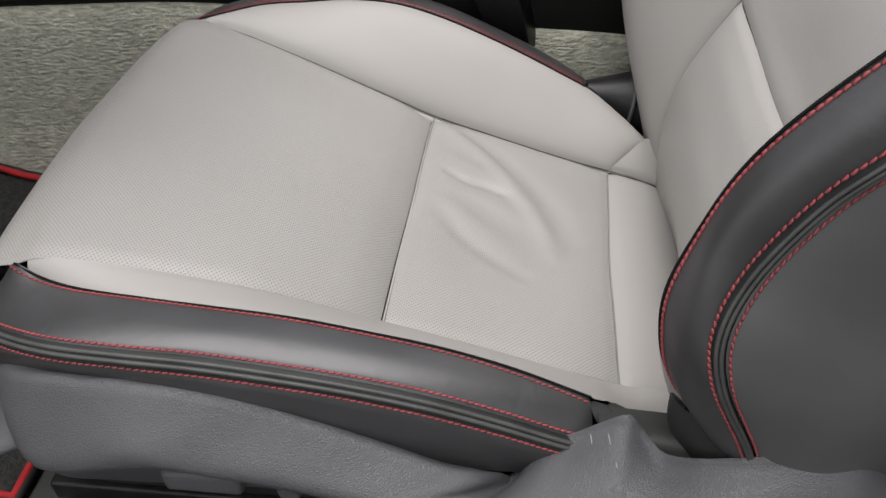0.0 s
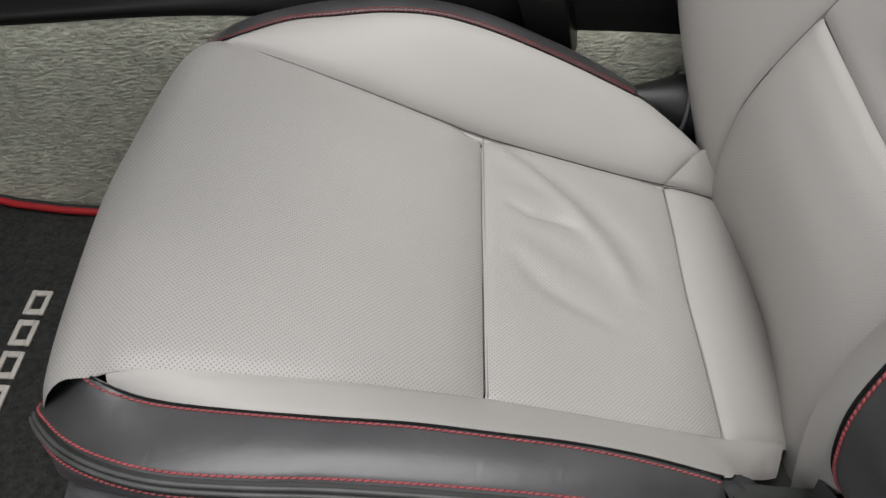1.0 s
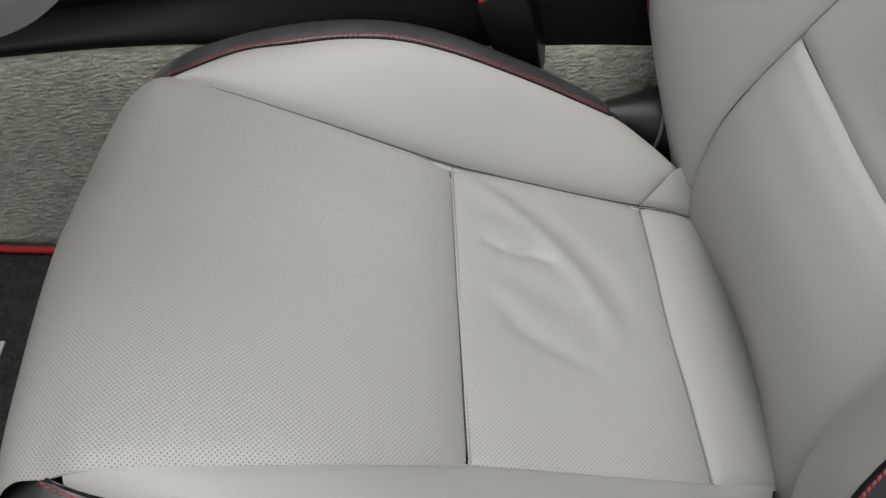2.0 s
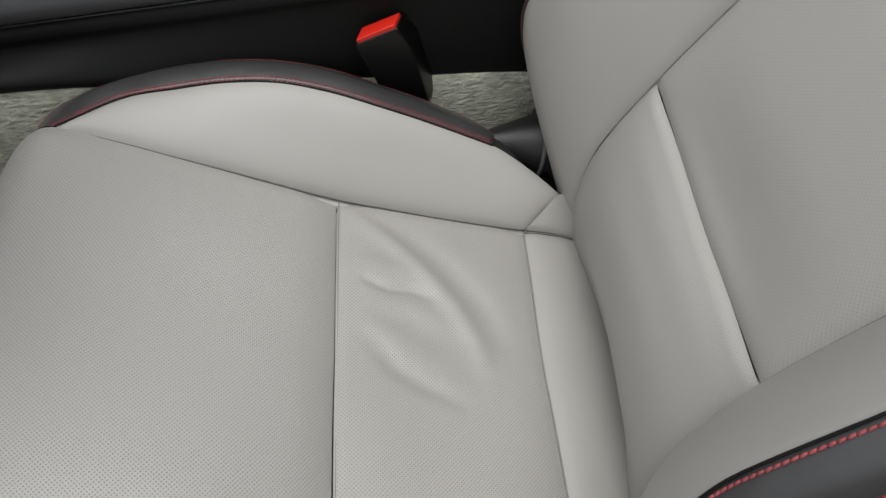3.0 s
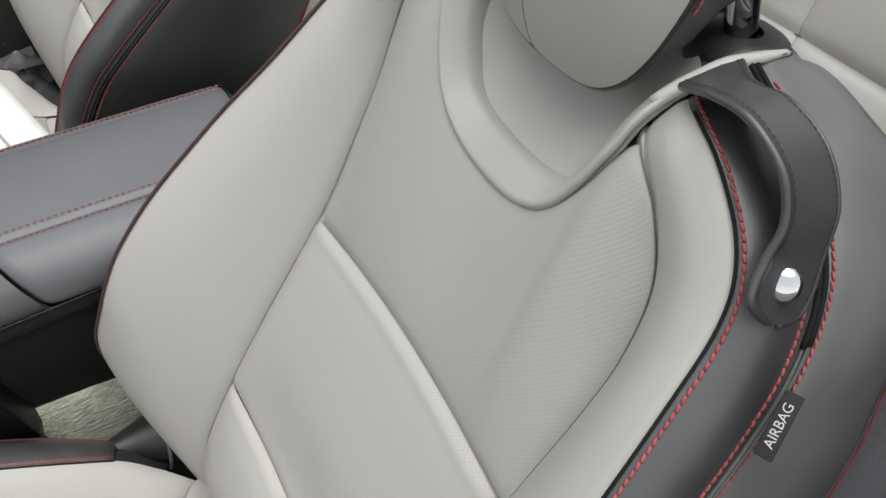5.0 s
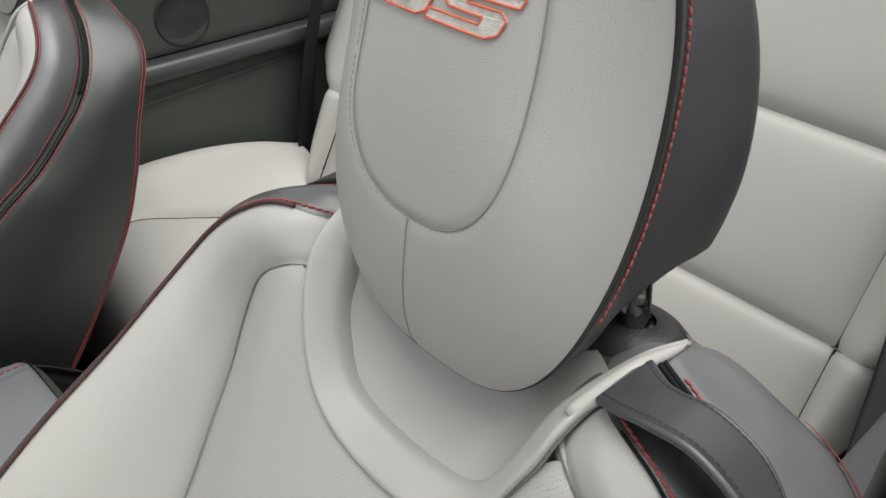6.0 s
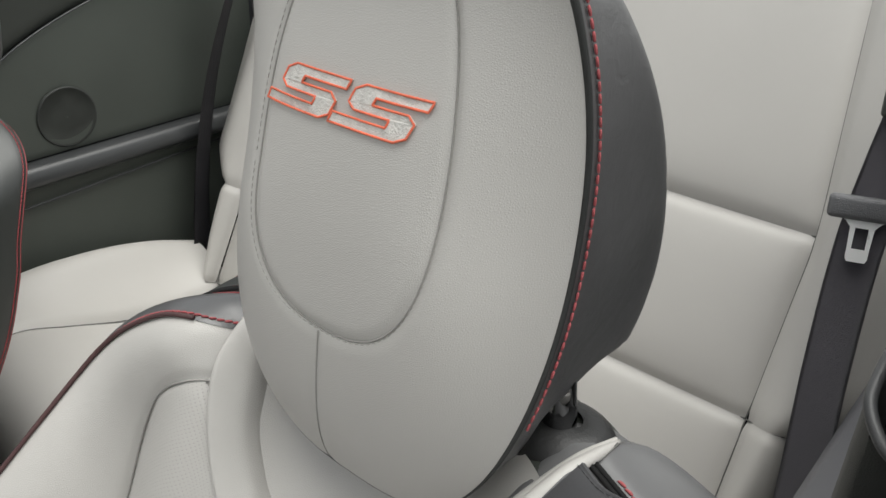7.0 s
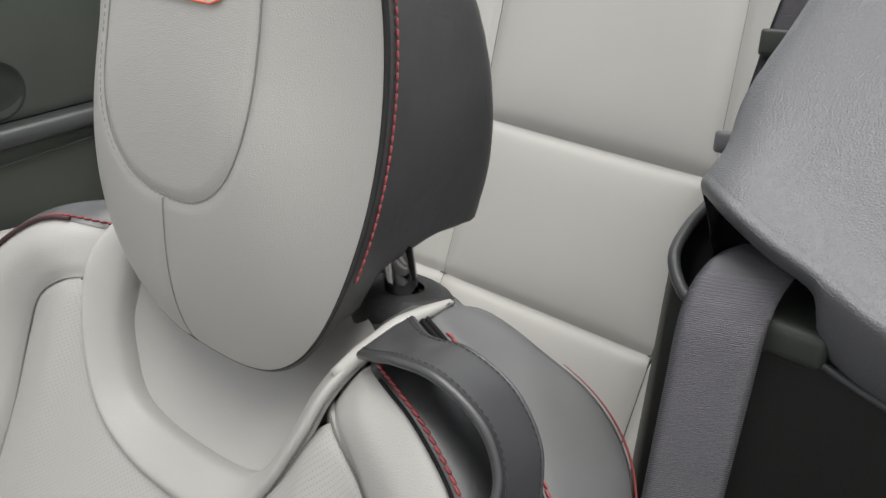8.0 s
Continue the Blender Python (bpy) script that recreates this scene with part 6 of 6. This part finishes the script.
    box("slot_step", (0.628, -0.282, 0.752), (0.680, -0.248, 0.771), dark_plastic, trim, "moulded step beside the belt slot", bevel=0.006)
    tube("trim_seam", [(0.634, -0.252, 0.7590), (0.634, -0.276, 0.7565), (0.629, -0.32, 0.747), (0.615, -0.45, 0.734), (0.597, -0.62, 0.714)], 0.0022, hood_dark, trim, n=40)
    belt = thing("front_seat_belt", "dark violet-grey woven belt hanging from its slot", "seat belt", (0.6, -0.24, 0.3))
    path = [(0.690, -0.240, 0.778), (0.652, -0.240, 0.787), (0.626, -0.239, 0.785), (0.612, -0.239, 0.771), (0.608, -0.240, 0.735), (0.605, -0.241, 0.66), (0.602, -0.243, 0.50), (0.598, -0.246, 0.30), (0.595, -0.25, 0.02)]
    belt_strip("webbing", path, [(0.42, -0.90, -0.10), (0.46, -0.88, -0.09), (0.56, -0.83, -0.05), (0.76, -0.65, 0), (0.80, -0.6, 0)], webbing, belt, width=0.040, label="violet-grey woven webbing", n=90)
    box("anchor", (0.575, -0.262, -0.004), (0.605, -0.228, 0.035), dark_plastic, belt, "dark anchor at the floor", bevel=0.006)
    for ob in (trim, belt):
        ob.location += Vector((0.0, -0.0088, 0.005))


build_left_quarter()


def build_rear_belt():
    belt = thing("rear_seat_belt", "dark grey rear seat belt with a steel tongue", "seat belt", (1.05, -0.1, 0.3))
    path = [(1.19, -0.120, 0.93), (1.150, -0.110, 0.82), (1.128, -0.103, 0.71), (1.117, -0.103, 0.64), (1.092, -0.112, 0.53), (1.066, -0.125, 0.42), (1.04, -0.135, 0.335), (1.03, -0.14, 0.30)]
    belt_strip("webbing", path, (0.30, -0.95, 0.10), webbing_dark, belt, width=0.046)
    d = np.array((0.03, 0.017, 0.16))
    d /= np.linalg.norm(d)
    wide = np.array((0.30, -0.95, 0.10))
    wide -= d * np.dot(wide, d)
    wide /= np.linalg.norm(wide)
    out = np.cross(wide, d)
    if out[0] > 0:
        out = -out
    def place(at, size, mat, name, label, lift, holder, bevel=0.003):
        m = Matrix(((*wide, 0), (*d, 0), (*out, 0), (0, 0, 0, 1))).transposed()
        m.translation = Vector(np.array(at) + out * lift)
        bm = rounded_box(size, bevel, 3)
        bm.transform(m)
        return part(name, bm, mat, holder, label)
    head = place((1.124, -0.098, 0.697), (0.070, 0.024, 0.014), plastic, "tongue_head", "grey plastic tongue head", 0.002, belt, bevel=0.006)
    # flared steel plate with a square hole
    at = np.array((1.124, -0.098, 0.697)) + out * 0.0035
    rows = ((-0.007, 0.026, 0.0), (-0.013, 0.0165, 0.0), (-0.019, 0.0112, 0.0), (-0.0195, 0.0112, 0.0062), (-0.041, 0.0102, 0.0062), (-0.0415, 0.0102, 0.0), (-0.050, 0.0102, 0.0), (-0.054, 0.0085, 0.0))
    v, f = [], []
    for o, wo, wi in rows:
        for h in (0.0012, -0.0012):
            for side in (-wo, -wi, wi, wo):
                v.append(at + d * o + wide * side + out * h)
    for i in range(len(rows) - 1):
        for base, turn in ((0, 1), (4, -1)):
            for k in (0, 1, 2):
                if k == 1 and (rows[i][2] > 0 and rows[i + 1][2] > 0):
                    continue
                q = (i * 8 + base + k, i * 8 + base + k + 1, (i + 1) * 8 + base + k + 1, (i + 1) * 8 + base + k)
                f.append(q[::turn])
        for k in (0, 3):
            f.append((i * 8 + k, i * 8 + 4 + k, (i + 1) * 8 + 4 + k, (i + 1) * 8 + k))
    link_mesh("tongue_plate", v, f, tongue_steel, head, "polished steel tongue", smooth=False)
    place((1.143, -0.098, 0.799), (0.034, 0.026, 0.016), dark_plastic, "belt_stop", "ribbed plastic belt stop", 0.004, belt, bevel=0.004)
    tube("wire_loop", [(1.135, -0.140, 0.806), (1.122, -0.132, 0.800), (1.118, -0.130, 0.780), (1.122, -0.138, 0.762), (1.130, -0.148, 0.752)], 0.0018, dark_cord, belt, "thin black loop", n=30)


build_rear_belt()
right_belt = thing("rear_seat_belt", "dark grey belt hanging beside the rear side panel", "seat belt", (1.08, 0.95, 0.3))
belt_strip("webbing", [(1.245, 0.930, 0.93), (1.180, 0.950, 0.78), (1.122, 0.965, 0.60), (1.085, 0.965, 0.42), (1.065, 0.955, 0.26)], [(0.72, 0.62, 0), (0.78, 0.5, 0), (0.85, 0.2, 0)], webbing_black, right_belt, width=0.046)
box("tongue", (1.125, 0.935, 0.745), (1.150, 0.945, 0.80), dark_plastic, right_belt, "grey belt tongue", bevel=0.003)

# ---- body shell that closes the cabin ----
body = thing("car_body", "dark painted open car body", "car", (0.2, MID, -0.32), kind="structure")
for y0, y1 in ((-0.47, -0.40), (1.22, 1.29)):
    box("door_sill", (-1.1, y0, -0.12), (0.62, y1, 0.085), body_paint, body, "painted door sill", bevel=0.02)
box("rear_flank", (0.66, -0.75, -0.10), (2.2, -0.64, 0.80), body_paint, body, "painted rear wing", bevel=0.04)
box("rear_flank", (0.40, 1.16, -0.10), (2.2, 1.34, 0.84), body_paint, body, bevel=0.04)
box("tail", (1.36, -0.60, 0.0), (2.1, 1.10, 0.88), body_paint, body, "painted rear deck", bevel=0.04)
box("dashboard", (-1.15, -0.42, 0.42), (-0.62, 1.24, 0.80), dark_plastic, body, "black dashboard", bevel=0.06)
box("bulkhead", (-1.30, -0.45, -0.10), (-1.14, 1.27, 0.78), dark_plastic, body, bevel=0.02)
box("passenger_door", (-1.10, 1.20, 0.0), (0.42, 1.30, 0.74), dark_plastic, body, "black passenger door trim", bevel=0.03)
